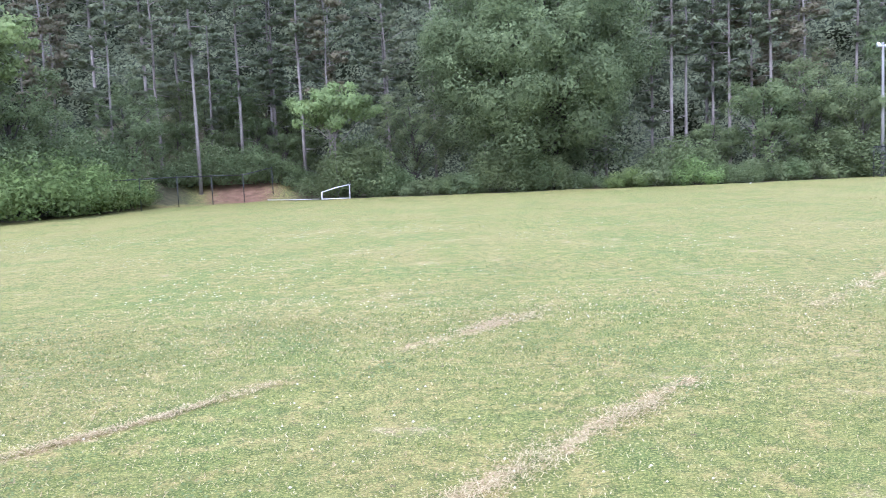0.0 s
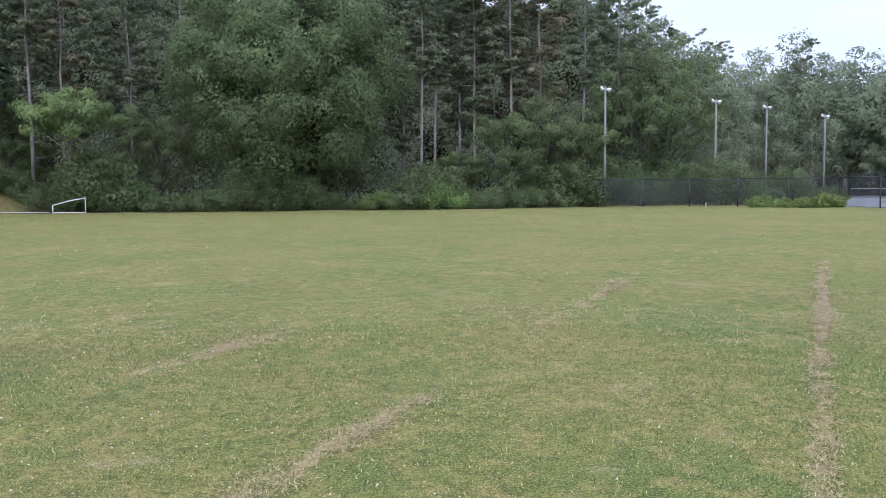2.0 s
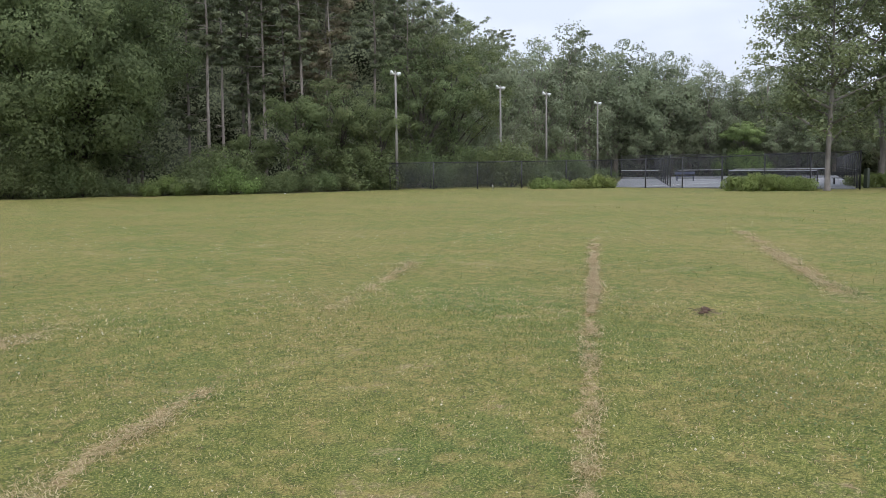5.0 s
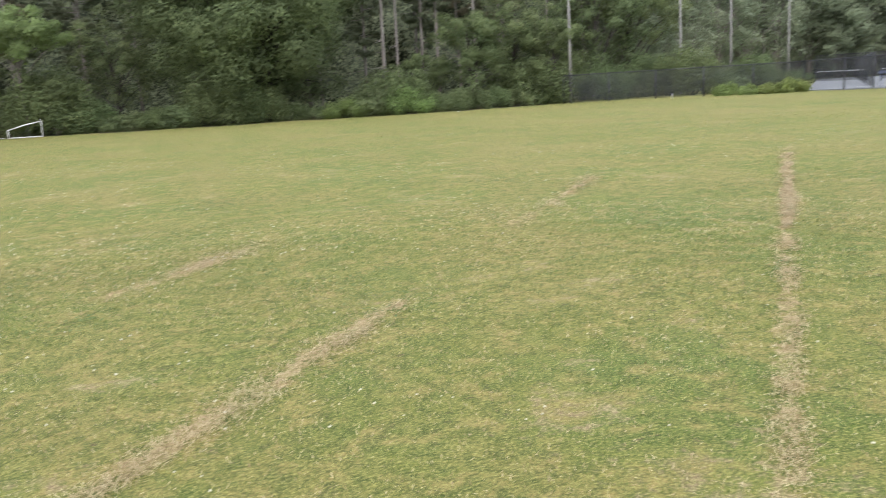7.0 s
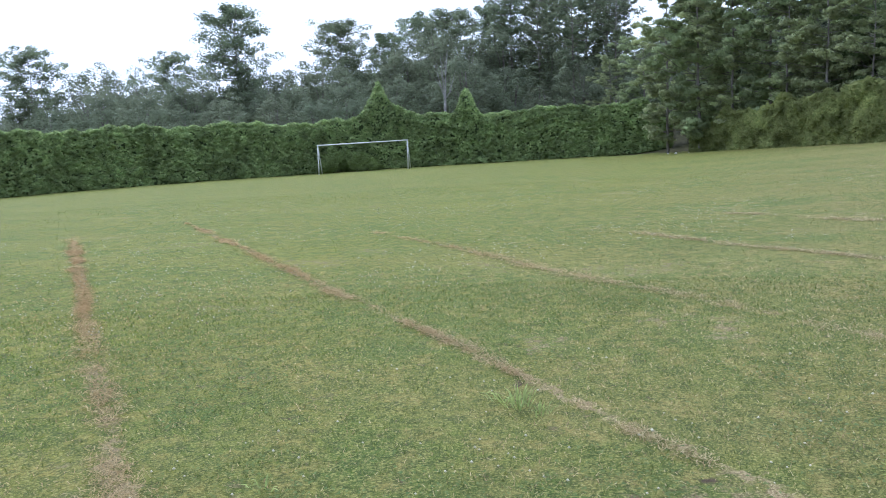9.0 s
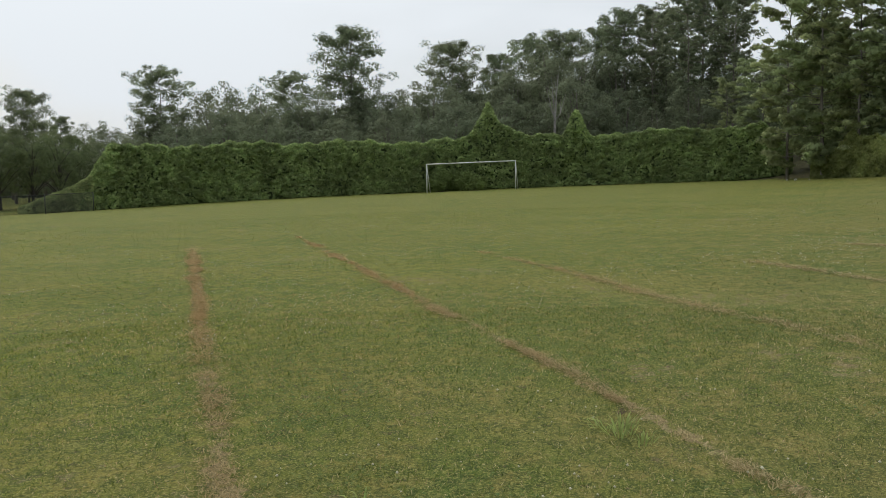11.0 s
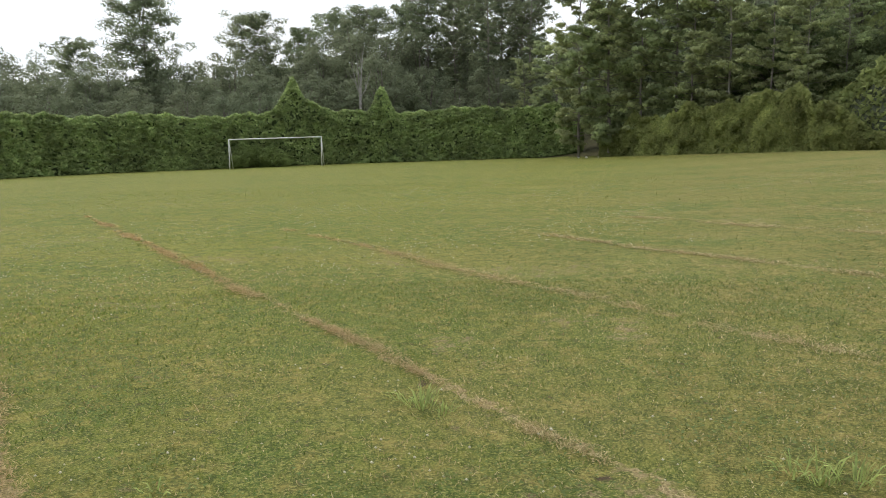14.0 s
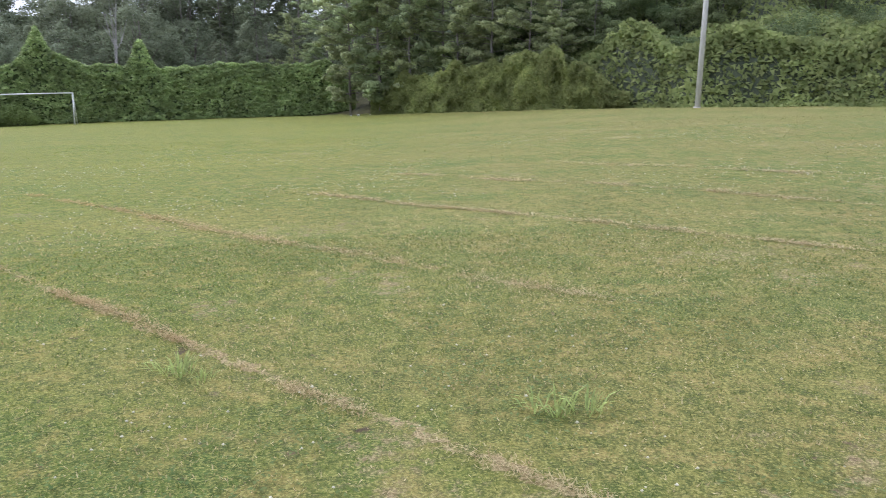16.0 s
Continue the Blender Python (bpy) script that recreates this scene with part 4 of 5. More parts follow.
# ---- the vine-grown hill: azimuth 38 to 97 ----
def hill_cover(az, r):
    """Height of the vine mat over the ground: mounds where it has swallowed bushes."""
    p = np.stack([-r * np.sin(np.radians(az)), r * np.cos(np.radians(az))], -1)
    m = smooth_noise(p[..., 0], p[..., 1], 5.0, 31) ** 1.4 * 4.6 + smooth_noise(p[..., 0], p[..., 1], 2.0, 32) * 1.5
    d = np.interp(az, LAND_AZ, LAND_D)
    edge = np.clip((r - d - 0.8) / 1.2, 0, 1)
    return p, (0.5 + m * np.interp(az, (79, 87), (1.0, 0.3))) * edge


def build_hill_vines():
    r = np.random.default_rng(9)
    az0, az1 = 36.0, 97.0
    g_az, g_k = np.meshgrid(np.linspace(az0, az1, 90), np.linspace(0, 1, 44), indexing="ij")
    d = np.interp(g_az, LAND_AZ, LAND_D)
    g_r = d + 0.6 + g_k * 46
    p, h = hill_cover(g_az, g_r)
    v = np.concatenate([p, (land(p[..., 0], p[..., 1]) + h - 0.25)[..., None]], -1).reshape(-1, 3)
    i, j = np.meshgrid(np.arange(89), np.arange(43), indexing="ij")
    f = np.stack([i * 44 + j, (i + 1) * 44 + j, (i + 1) * 44 + j + 1, i * 44 + j + 1], -1).reshape(-1, 4)
    top = empty("vine_thicket", (0, 0, 0), 0, "rampant green vines smothering a wooded hillside", "vines")
    tagged(top, kind="stuff")
    # dark sheet under the leaves, coloured as the shade there
    hung("undergrowth", np_mesh("undergrowth", v, f, M_CORE, True), top, "dark backing sheet coloured like the shade beneath the vines")
    k = 160000
    az, q = r.uniform(az0, az1, k), r.random(k) ** 1.7
    q = np.where(r.random(k) < 0.36, 0.05 * r.random(k), q)
    rr = np.interp(az, LAND_AZ, LAND_D) + 0.7 + q * 45
    p, h = hill_cover(az, rr)
    z = land(p[:, 0], p[:, 1])
    e = 0.3
    dx, dy = r.normal(0, 1, (2, k)) * 0.12
    hang = r.random(k)
    near = (rr - np.interp(az, LAND_AZ, LAND_D)) < 3.0
    h = np.where(near, h * hang ** 0.6, h - 0.25 * hang ** 2)
    c = np.stack([p[:, 0] + dx, p[:, 1] + dy, z + h + 0.05], -1)
    out = unit(np.stack([-p[:, 0], -p[:, 1], 0 * z], -1)) * 0.8 + (0, 0, 0.7) + r.normal(0, e, (k, 3))
    lv, lf = leaf_cards(c, unit(out), 0.165, 0.12, 0.25, r, 0.5, 0.2)
    hung("vine_leaves", np_mesh("vine_leaves", lv, lf, M_KUDZU), top)


build_hill_vines()
for az, r, s in ((91.5, 64, 0.5), (88.5, 62, 0.6), (84.0, 57, 0.5), (80.5, 56, 0.6), (77.5, 53, 0.45), (86.0, 66, 0.7), (82.5, 62, 0.6), (73.0, 54, 0.5), (80.6, 50.5, 0.50), (77.0, 47.5, 0.36), (71.5, 46.5, 0.38), (66.0, 46.0, 0.42), (84.2, 55.5, 0.60),
                 (86.6, 58.0, 0.66), (82.4, 54.0, 0.62), (79.0, 55.0, 0.75), (75.0, 52.0, 0.6), (69.0, 51.0, 0.6), (63.0, 50.0, 0.6)):
    broads[0].put(az, r, u(0, 360), s)
for az, r, k, s in ((86.0, 60, 0, 0.9), (82.0, 64, 1, 0.8), (79, 70, 2, 0.7), (72, 72, 1, 0.8), (66, 70, 2, 0.8), (60, 72, 1, 0.9), (54, 70, 2, 0.9), (48, 68, 1, 0.9),
                    (44, 62, 2, 0.9), (40, 56, 1, 0.9), (36, 56, 2, 0.9)):
    broads[k].put(az, r, u(0, 360), s)
for az, r, s in ((90.5, 60, 0.9), (87.5, 58, 1.0), (82, 55, 1.0), (78, 52, 1.0), (76, 56, 1.2), (85, 63, 1.1), (68, 52, 1.1), (74, 60, 1.3), (80, 62, 1.2), (64.5, 48, 1.0), (58.0, 46, 1.1), (70.0, 47, 0.9), (53.0, 45, 1.1), (48.0, 44, 1.1), (44.0, 43, 1.2), (73.5, 46, 0.8), (80.0, 50, 0.8), (84.0, 54, 0.8)):
    bushes[int(u(0, 2.99))].put(az, r, u(0, 360), s)


# ---- the vine wall behind the goal ----
WALL_AZ = np.array([99.0, 102.0, 112.0, 122.0, 132.0, 143.2])
WALL_R = np.array([73.0, 74.0, 75.0, 74.5, 69.0, 65.0])


def wall_top(az):
    h = 4.28 + 0.14 * np.sin(az * 0.9) + 0.09 * np.sin(az * 2.7 + 1) + 0.07 * np.sin(az * 6.1)
    h = h + 3.1 * np.exp(-np.abs((az - 118.0) / 0.75) ** 1.5) + 0.7 * np.exp(-((az - 116.5) / 1.2) ** 2)
    h = h + 2.0 * np.exp(-np.abs((az - 112.1) / 0.55) ** 2.2)
    h = h * np.clip((144.2 - az) / 1.6, 0.18, 1) ** 0.5
    return h * np.clip((az - 97.5) / 3.0, 0.55, 1)


def build_vine_wall():
    r = np.random.default_rng(19)
    top = empty("vine_wall", (0, 0, 0), 0, "tall fence completely overgrown with leafy green vines", "vines")
    az = np.linspace(99.0, 144.0, 150)
    rr = np.interp(az, WALL_AZ, WALL_R)
    h = wall_top(az)
    prof = [(-0.45, -0.2), (-0.55, 0.5), (-0.35, 0.93), (0.0, 0.985), (0.35, 0.93), (0.5, -0.2)]
    rows = []
    for o, q in prof:
        x, y = -(rr + o) * np.sin(np.radians(az)), (rr + o) * np.cos(np.radians(az))
        base = land(-rr * np.sin(np.radians(az)), rr * np.cos(np.radians(az)))
        rows.append(np.stack([x, y, base + h * q - 0.12], -1))
    v = np.concatenate(rows)
    n = len(az)
    f = [(a * n + i, a * n + i + 1, (a + 1) * n + i + 1, (a + 1) * n + i) for a in range(5) for i in range(n - 1)]
    # solid core whose dark colour gives the gaps in the leaves their shade
    hung("fence_core", np_mesh("fence_core", v, f, M_VINE_SHADE, True), top, "dark core coloured like the shade inside the vines")
    k = 100000
    a = r.uniform(98.6, 144.3, k)
    q = r.random(k)
    rad = np.interp(a, WALL_AZ, WALL_R)
    ht = wall_top(a)
    x0, y0 = -rad * np.sin(np.radians(a)), rad * np.cos(np.radians(a))
    run = a * 1.25
    lump = smooth_noise(run, q * ht, 0.50, 41) * 0.22 + smooth_noise(run, q * ht * 1.3, 0.20, 42) * 0.38
    # the leaves hang in small tufts, with hollows between them where the dark core shows
    keep = smooth_noise(run, q * ht * 1.4, 0.17, 43) * 0.7 + smooth_noise(run, q * ht, 0.9, 44) * 0.3 > r.uniform(0.20, 0.48, k)
    bulge = 0.50 + lump - 0.5 * np.clip((q - 0.88) / 0.12, 0, 1)
    rr = rad - bulge
    z = land(x0, y0) + q * ht * 1.01 + 0.05
    crest = r.random(k) < 0.15
    rr = np.where(crest, rad + r.uniform(-0.75, 0.5, k), rr)
    z = np.where(crest, land(x0, y0) + ht * r.uniform(0.955, 1.035, k), z)
    keep |= crest
    c = np.stack([-rr * np.sin(np.radians(a)), rr * np.cos(np.radians(a)), z], -1)
    out = unit(np.stack([-x0, -y0, 0 * z], -1)) + (0, 0, 0.75)
    out[crest] += (0, 0, 1.2)
    lv, lf = leaf_cards(c[keep], unit(out[keep]), 0.115, 0.100, 0.6, r, 0.5, 0.15)
    hung("vine_leaves", np_mesh("vine_leaves", lv, lf, M_VINE), top)
    # the sloping tail of vines beyond the end of the wall
    k = 7000
    a = 143.6 + 4.2 * r.random(k) ** 1.2
    ht = np.interp(a, (143.4, 144.6, 146.0, 147.9), (2.6, 1.75, 1.2, 0.3))
    q = r.random(k) ** 0.7
    rad = 64.5 + r.uniform(-0.7, 1.2, k) * np.sqrt(1 - 0.8 * q)
    x, y = -rad * np.sin(np.radians(a)), rad * np.cos(np.radians(a))
    c = np.stack([x, y, land(x, y) + q * ht], -1)
    lv, lf = leaf_cards(c, unit(np.stack([-x, -y, 50 + 0 * x], -1)), 0.14, 0.12, 0.4, r)
    tail = empty("vine_mound", (0, 0, 0), 0, "low sloping mound of green vines beside an overgrown fence", "vines")
    hung("vine_leaves", np_mesh("vine_leaves", lv, lf, M_VINE), tail)


build_vine_wall()


def low_vines():
    """Vines hanging over an old low fence at the foot of the hill."""
    r = np.random.default_rng(23)
    t = empty("vine_fence", (0, 0, 0), 0, "low old fence hung with pale green trailing vines", "vines")
    k = 20000
    a = r.uniform(80.5, 97.5, k)
    rad = np.interp(a, LAND_AZ, LAND_D) + 0.6
    h = (1.9 + 1.7 * smooth_noise(a, a * 0, 1.1, 71) + 0.5 * smooth_noise(a, a * 0, 0.45, 72)) * np.clip((a - 80.0) / 4.0, 0.3, 1) * np.clip((98.0 - a) / 2.5, 0.35, 1)
    q = r.random(k) ** 0.8
    rad = rad - 0.9 * smooth_noise(a * 1.1, q * 3, 0.8, 73) - 0.5 * smooth_noise(a * 1.1, q * 3, 0.35, 74) - r.uniform(-0.6, 0.1, k) * (q > 0.85)
    x, y = -rad * np.sin(np.radians(a)), rad * np.cos(np.radians(a))
    c = np.stack([x, y, land(x, y) + q * h], -1)
    v, f = leaf_cards(c, unit(np.stack([-x, -y, 30 + 0 * x], -1)), 0.17, 0.11, 0.7, r, 0.6, 0.1)
    hung("vine_leaves", np_mesh("vine_leaves", v, f, M_KUDZU), t)
    a = np.linspace(84.5, 97.5, 40)
    rad = np.interp(a, LAND_AZ, LAND_D) + 0.75
    x, y = -rad * np.sin(np.radians(a)), rad * np.cos(np.radians(a))
    z = land(x, y)
    rows = [np.stack([x * s, y * s, z + q], -1) for s, q in ((1.0, -0.1), (1.0, 1.3), (1.006, 1.3), (1.006, -0.1))]
    f = [(p * 40 + i, p * 40 + i + 1, (p + 1) * 40 + i + 1, (p + 1) * 40 + i) for p in range(3) for i in range(39)]
    # the core's dark colour stands for shade behind the hanging leaves
    hung("fence_core", np_mesh("fence_core", np.concatenate(rows), f, M_CORE), t, "dark core coloured like the shade behind the trailing vines")


low_vines()
# saplings against the vine wall, behind the goal
for az, s in ((121.0, 0.8), (119.4, 0.7)):
    bushes[3].put(az, 72.9, u(0, 360), s)


def dead_tree():
    t = empty("dead_tree", stand(113.5, 84), 0, "bare pale dead tree with forked branches", "tree")
    bm = bmesh.new()
    bm_tube(bm, [(0, 0, -0.2), (0.1, 0, 4), (0.25, 0.1, 7)], [0.2, 0.16, 0.12], 8)
    part("trunk", bm, M_DRY, t)
    for x, y, z in ((1.6, 0.3, 10.4), (-1.1, -0.2, 10.8), (0.4, 0.6, 11.2), (-1.9, 0.4, 9.2), (1.0, -0.5, 9.6), (-0.5, 0, 9.9)):
        bm = bmesh.new()
        bm_tube(bm, [(0.18, 0.05, u(4, 6.6)), (x * 0.45, y * 0.4, z - 2.2), (x, y, z)], [0.08, 0.05, 0.015], 5)
        bm_tube(bm, [(x * 0.45, y * 0.4, z - 2.2), (x * 0.9 + 0.5, y - 0.3, z - 0.8)], [0.035, 0.01], 4)
        part("branch", bm, M_DRY, t)


dead_tree()

# ---- goals ----
def tube_part(name, points, radius, material, parent, sides=8, label=""):
    bm = bmesh.new()
    bm_tube(bm, points, radius, sides)
    return part(name, bm, material, parent, label, smooth=True)


def big_goal():
    right, left = stand(116.15, 70.2), stand(122.15, 70.0)
    way = left - right
    wide = way.length
    g = empty("soccer_goal", right, math.degrees(math.atan2(way.y, way.x)), "white full-size soccer goal frame without a net on the grass", "goal")
    lift = left.z - right.z
    tube_part("post", [(0, 0, -0.05), (0, 0, 2.36)], 0.048, M_WHITE, g)
    tube_part("post", [(wide, 0, lift - 0.05), (wide, 0, lift + 2.36)], 0.048, M_WHITE, g)
    tube_part("crossbar", [(-0.05, 0, 2.36), (wide + 0.05, 0, lift + 2.36)], 0.048, M_WHITE, g)
    for x, z in ((0, 0), (wide, lift)):
        tube_part("back_stay", [(x, 0, z + 2.34), (x - 0.12, -0.35, z + 1.3), (x - 0.26, -0.8, z - 0.05)], 0.03, M_WHITE, g)


def small_goal():
    right, left = stand(6.13, 58.2), stand(8.0, 58.6)
    way = left - right
    g = empty("broken_goal", right, math.degrees(math.atan2(way.y, way.x)), "small sagging white pipe goal at the field edge", "goal")
    w = way.length
    tube_part("post", [(0, 0, -0.05), (0, 0, 1.08)], 0.036, M_WHITE, g)
    tube_part("post", [(w, 0, -0.05), (w, 0, 0.50)], 0.036, M_WHITE, g)
    tube_part("crossbar", [(-0.08, 0, 0.98), (w * 0.5, 0, 0.78), (w + 0.04, 0, 0.50)], 0.036, M_WHITE, g)
    tube_part("ground_bar", [(0, 0, 0.04), (w, 0, 0.04)], 0.03, M_WHITE, g)
    a, b = stand(8.2, 58.8, 0.05), stand(11.6, 59.8, 0.10)
    p = empty("fallen_pipe", a, 0, "long white pipe lying on the grass beside the broken goal", "pipe")
    tube_part("pipe", [(0, 0, 0), (b - a) * 0.5 + Vector((0, 0, -0.02)), b - a], 0.022, M_SIGN, p)


big_goal()
small_goal()


# ---- poles ----
def flood_pole(az, r, h):
    p = empty("flood_light_pole", stand(az, r), az, "slim grey pole with a pair of white floodlights", "light pole", "court light poles")
    tube_part("pole", [(0, 0, -0.1), (0, 0, h * 0.5), (0, 0, h + 0.25)], [0.115, 0.095, 0.07], M_POLE, p)
    tube_part("crossarm", [(-0.26, 0, h - 0.06), (0.26, 0, h - 0.06)], 0.035, M_POLE, p, 6)
    for s in (-1, 1):
        bm = bmesh.new()
        bm_tube(bm, [(s * 0.05, -0.02, h + 0.04), (s * 0.16, -0.05, h + 0.05), (s * 0.25, -0.09, h + 0.05 - 0.05 * s), (s * 0.33, -0.12, h + 0.03 - 0.08 * s)], [0.05, 0.09, 0.15, 0.19], 12)
        part("floodlight", bm, M_LAMP, p, "white bowl floodlight", True)


for az, r, h in ((-27.68, 62.5, 8.4), (-34.66, 72.5, 8.2), (-37.7, 81.0, 8.3), (-41.05, 94.0, 8.3)):
    flood_pole(az, r, h)


def plain_pole(az, r, h, lean):
    p = empty("utility_pole", stand(az, r), az, "tall pale grey utility pole at the field edge", "pole", "field side poles")
    tube_part("pole", [(0, 0, -0.2), (lean * 0.5, 0, h * 0.5), (lean, 0, h)], [0.128, 0.112, 0.085], M_POLE_PALE, p, 14)
    bm = bmesh.new()
    bm_tube(bm, [(0, 0, -0.1), (0, 0, 0.06)], [0.18, 0.165], 14)
    part("collar", bm, M_PATH, p)


plain_pole(76.1, 41.2, 10.5, 0.35)
plain_pole(38.9, 39.6, 10.5, 0.0)
plain_pole(61.6, 41.0, 10.5, 0.0)


def sign_board():
    p = empty("notice_board", stand(60.75, 40.0), 60.75, "large square white sign board on short posts beside a pole", "sign")
    bm = bmesh.new()
    bm_box(bm, (-0.84, -0.03, 0.22), (0.84, 0.03, 1.88), 0.015)
    part("panel", bm, M_SIGN, p)
    for x0, x1, z0, z1 in ((-0.86, 0.86, 1.86, 1.91), (-0.86, 0.86, 0.19, 0.24), (-0.87, -0.82, 0.19, 1.91), (0.82, 0.87, 0.19, 1.91)):
        bm = bmesh.new()
        bm_box(bm, (x0, -0.045, z0), (x1, 0.045, z1), 0.008)
        part("frame_rail", bm, M_LAMP, p)
    for x in (-0.7, 0.7):
        bm = bmesh.new()
        bm_box(bm, (x - 0.045, 0.05, -0.3), (x + 0.045, 0.14, 1.7), 0.008)
        part("post", bm, M_POLE, p)
    for x0, x1, z in ((-0.62, -0.05, 0.52), (-0.62, 0.25, 0.42)):
        bm = bmesh.new()
        bm_box(bm, (x0, -0.046, z), (x1, -0.034, z + 0.045))
        part("marking", bm, M_POLE, p, "faded grey bar of lettering")


sign_board()


# ---- fences ----
def fence_run(a, b, h, gap, label, link=True, mid=False, h_end=None, thick=0.045, rail=0.032):
    a, b = Vector(a), Vector(b)
    f = empty("chain_link_fence", a, 0, label, "fence", "chain link fences")
    n = max(2, int(round((b - a).length / gap)) + 1)
    spots = [a.lerp(b, i / (n - 1)) for i in range(n)]
    spots = [Vector((p.x, p.y, float(land(p.x, p.y)))) - a for p in spots]
    tall = [h + ((h_end or h) - h) * i / (n - 1) for i in range(n)]
    for p, k in zip(spots, tall):
        tube_part("post", [p + Vector((0, 0, -0.2)), p + Vector((0, 0, k + 0.06))], thick, M_BLACK, f)
    for p, q, h, hq in zip(spots, spots[1:], tall, tall[1:]):
        tube_part("top_rail", [p + Vector((0, 0, h)), q + Vector((0, 0, hq))], rail, M_BLACK, f, 6)
        if mid:
            tube_part("middle_rail", [p + Vector((0, 0, h * 0.5)), q + Vector((0, 0, hq * 0.5))], 0.02, M_BLACK, f, 6)
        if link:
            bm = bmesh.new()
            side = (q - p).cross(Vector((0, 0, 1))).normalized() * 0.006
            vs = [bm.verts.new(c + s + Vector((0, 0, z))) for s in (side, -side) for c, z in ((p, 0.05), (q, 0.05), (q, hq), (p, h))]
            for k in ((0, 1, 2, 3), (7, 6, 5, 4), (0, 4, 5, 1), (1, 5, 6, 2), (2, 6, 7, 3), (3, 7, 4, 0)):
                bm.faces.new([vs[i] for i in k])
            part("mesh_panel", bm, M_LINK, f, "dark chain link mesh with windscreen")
    return f


DARK_FENCE = "black chain link fence round the tennis courts"
C1, C2, C3 = stand(-27.2, 62.0), stand(-42.0, 62.0), stand(-57.0, 54.5)
C4 = stand(-55.6, 117.0)
fence_run(C1, C2, 1.95, 3.0, DARK_FENCE)
fence_run(C2, C3, 1.95, 3.05, DARK_FENCE, h_end=2.2)
fence_run(C3, C4, 2.2, 4.0, DARK_FENCE, mid=True)
fence_run(stand(-42.6, 117), C4, 2.9, 3.2, DARK_FENCE)
fence_run(stand(-45.8, 60.6), stand(-44.7, 116.5), 2.2, 5.0, DARK_FENCE)
fence_run(stand(22.0, 52.5), stand(11.2, 61.6), 1.9, 3.0, "old dark chain link fence in front of the woods", link=False, thick=0.03)
fence_run(stand(143.6, 61.8), stand(152.0, 60.5), 1.25, 2.6, "low dark chain link fence past the overgrown fence", thick=0.028, rail=0.014)


# ---- tennis courts ----
def court_slab():
    bm = bmesh.new()
    corners = [(p.x, p.y) for p in (stand(-42.2, 62.6), stand(-56.8, 55.2), stand(-55.7, 116.5), stand(-42.7, 116.5))]
    top = [bm.verts.new((x, y, 0.05)) for x, y in corners]
    low = [bm.verts.new((x, y, -0.5)) for x, y in corners]
    bm.faces.new(top[::-1])
    for i in range(len(corners)):
        k = (i + 1) % len(corners)
        bm.faces.new((top[i], top[k], low[k], low[i]))
    tagged(part("tennis_court", bm, M_COURT), "worn pale grey tennis court surface", "tennis court", kind="structure")


court_slab()
COURT_WAY = (C3 - C2).normalized()
COURT_SIDE = Vector((-COURT_WAY.y, COURT_WAY.x, 0))


def on_court(along, deep, z=0.05):
    p = C2 + COURT_WAY * along + COURT_SIDE * deep
    return Vector((p.x, p.y, z))


def court_line(a, b, w=0.07):
    bm = bmesh.new()
    d = (b - a).normalized()
    s = Vector((-d.y, d.x, 0)) * w
    up = Vector((0, 0, 0.006))
    lo = [bm.verts.new(p) for p in (a + s, b + s, b - s, a - s)]
    hi = [bm.verts.new(p + up) for p in (a + s, b + s, b - s, a - s)]
    bm.faces.new(hi)
    for i in range(4):
        k = (i + 1) % 4
        bm.faces.new((lo[i], lo[k], hi[k], hi[i]))
    tagged(part("court_line", bm, M_LINE), "white painted tennis court line", "court line", "court lines")


for deep in (4.0, 16.0, 28.0, 40.0):
    court_line(on_court(1.0, deep), on_court(24.0, deep))
for along in (1.0, 6.0, 18.0, 24.0):
    court_line(on_court(along, 4.0), on_court(along, 40.0))


def tennis_net(az0, az1, r0, r1):
    a, b = stand(az0, r0, 0.05), stand(az1, r1, 0.05)
    n = empty("tennis_net", a, 0, "dark tennis net with a white top band", "tennis net", "tennis nets")
    d = b - a
    for p in (Vector(), d):
        tube_part("post", [p, p + Vector((0, 0, 1.08))], 0.05, M_BLACK, n)
    side = d.normalized().cross(Vector((0, 0, 1))) * 0.02
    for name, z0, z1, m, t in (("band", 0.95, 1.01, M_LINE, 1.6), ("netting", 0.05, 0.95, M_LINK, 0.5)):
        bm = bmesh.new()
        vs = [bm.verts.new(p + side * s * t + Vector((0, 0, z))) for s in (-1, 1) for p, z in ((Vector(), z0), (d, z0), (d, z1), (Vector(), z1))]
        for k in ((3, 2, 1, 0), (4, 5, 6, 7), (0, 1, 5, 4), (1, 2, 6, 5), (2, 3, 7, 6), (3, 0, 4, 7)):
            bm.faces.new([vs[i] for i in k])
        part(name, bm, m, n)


tennis_net(-42.6, -45.4, 96.0, 92.0)
tennis_net(-49.7, -55.0, 99.0, 92.0)
tennis_net(-46.2, -49.0, 94.0, 90.0)
tennis_net(-49.4, -54.6, 77.0, 72.0)


def bench(az, r, blue):
    b = empty("court_bench", stand(az, r, 0.05), az + 12, "faded blue courtside bench with a backrest" if blue else "dark courtside bench with a backrest", "bench", "court benches")
    mt = M_BLUE if blue else M_BLACK
    for name, lo, hi in (("seat", (-0.95, -0.2, 0.42), (0.95, 0.2, 0.47)), ("backrest", (-0.95, 0.2, 0.62), (0.95, 0.25, 0.88)),
                         ("leg", (-0.8, -0.18, 0), (-0.74, 0.22, 0.42)), ("leg", (0.74, -0.18, 0), (0.8, 0.22, 0.42))):
        bm = bmesh.new()
        bm_box(bm, lo, hi, 0.01)
        part(name, bm, mt, b)


bench(-46.7, 84.0, True)
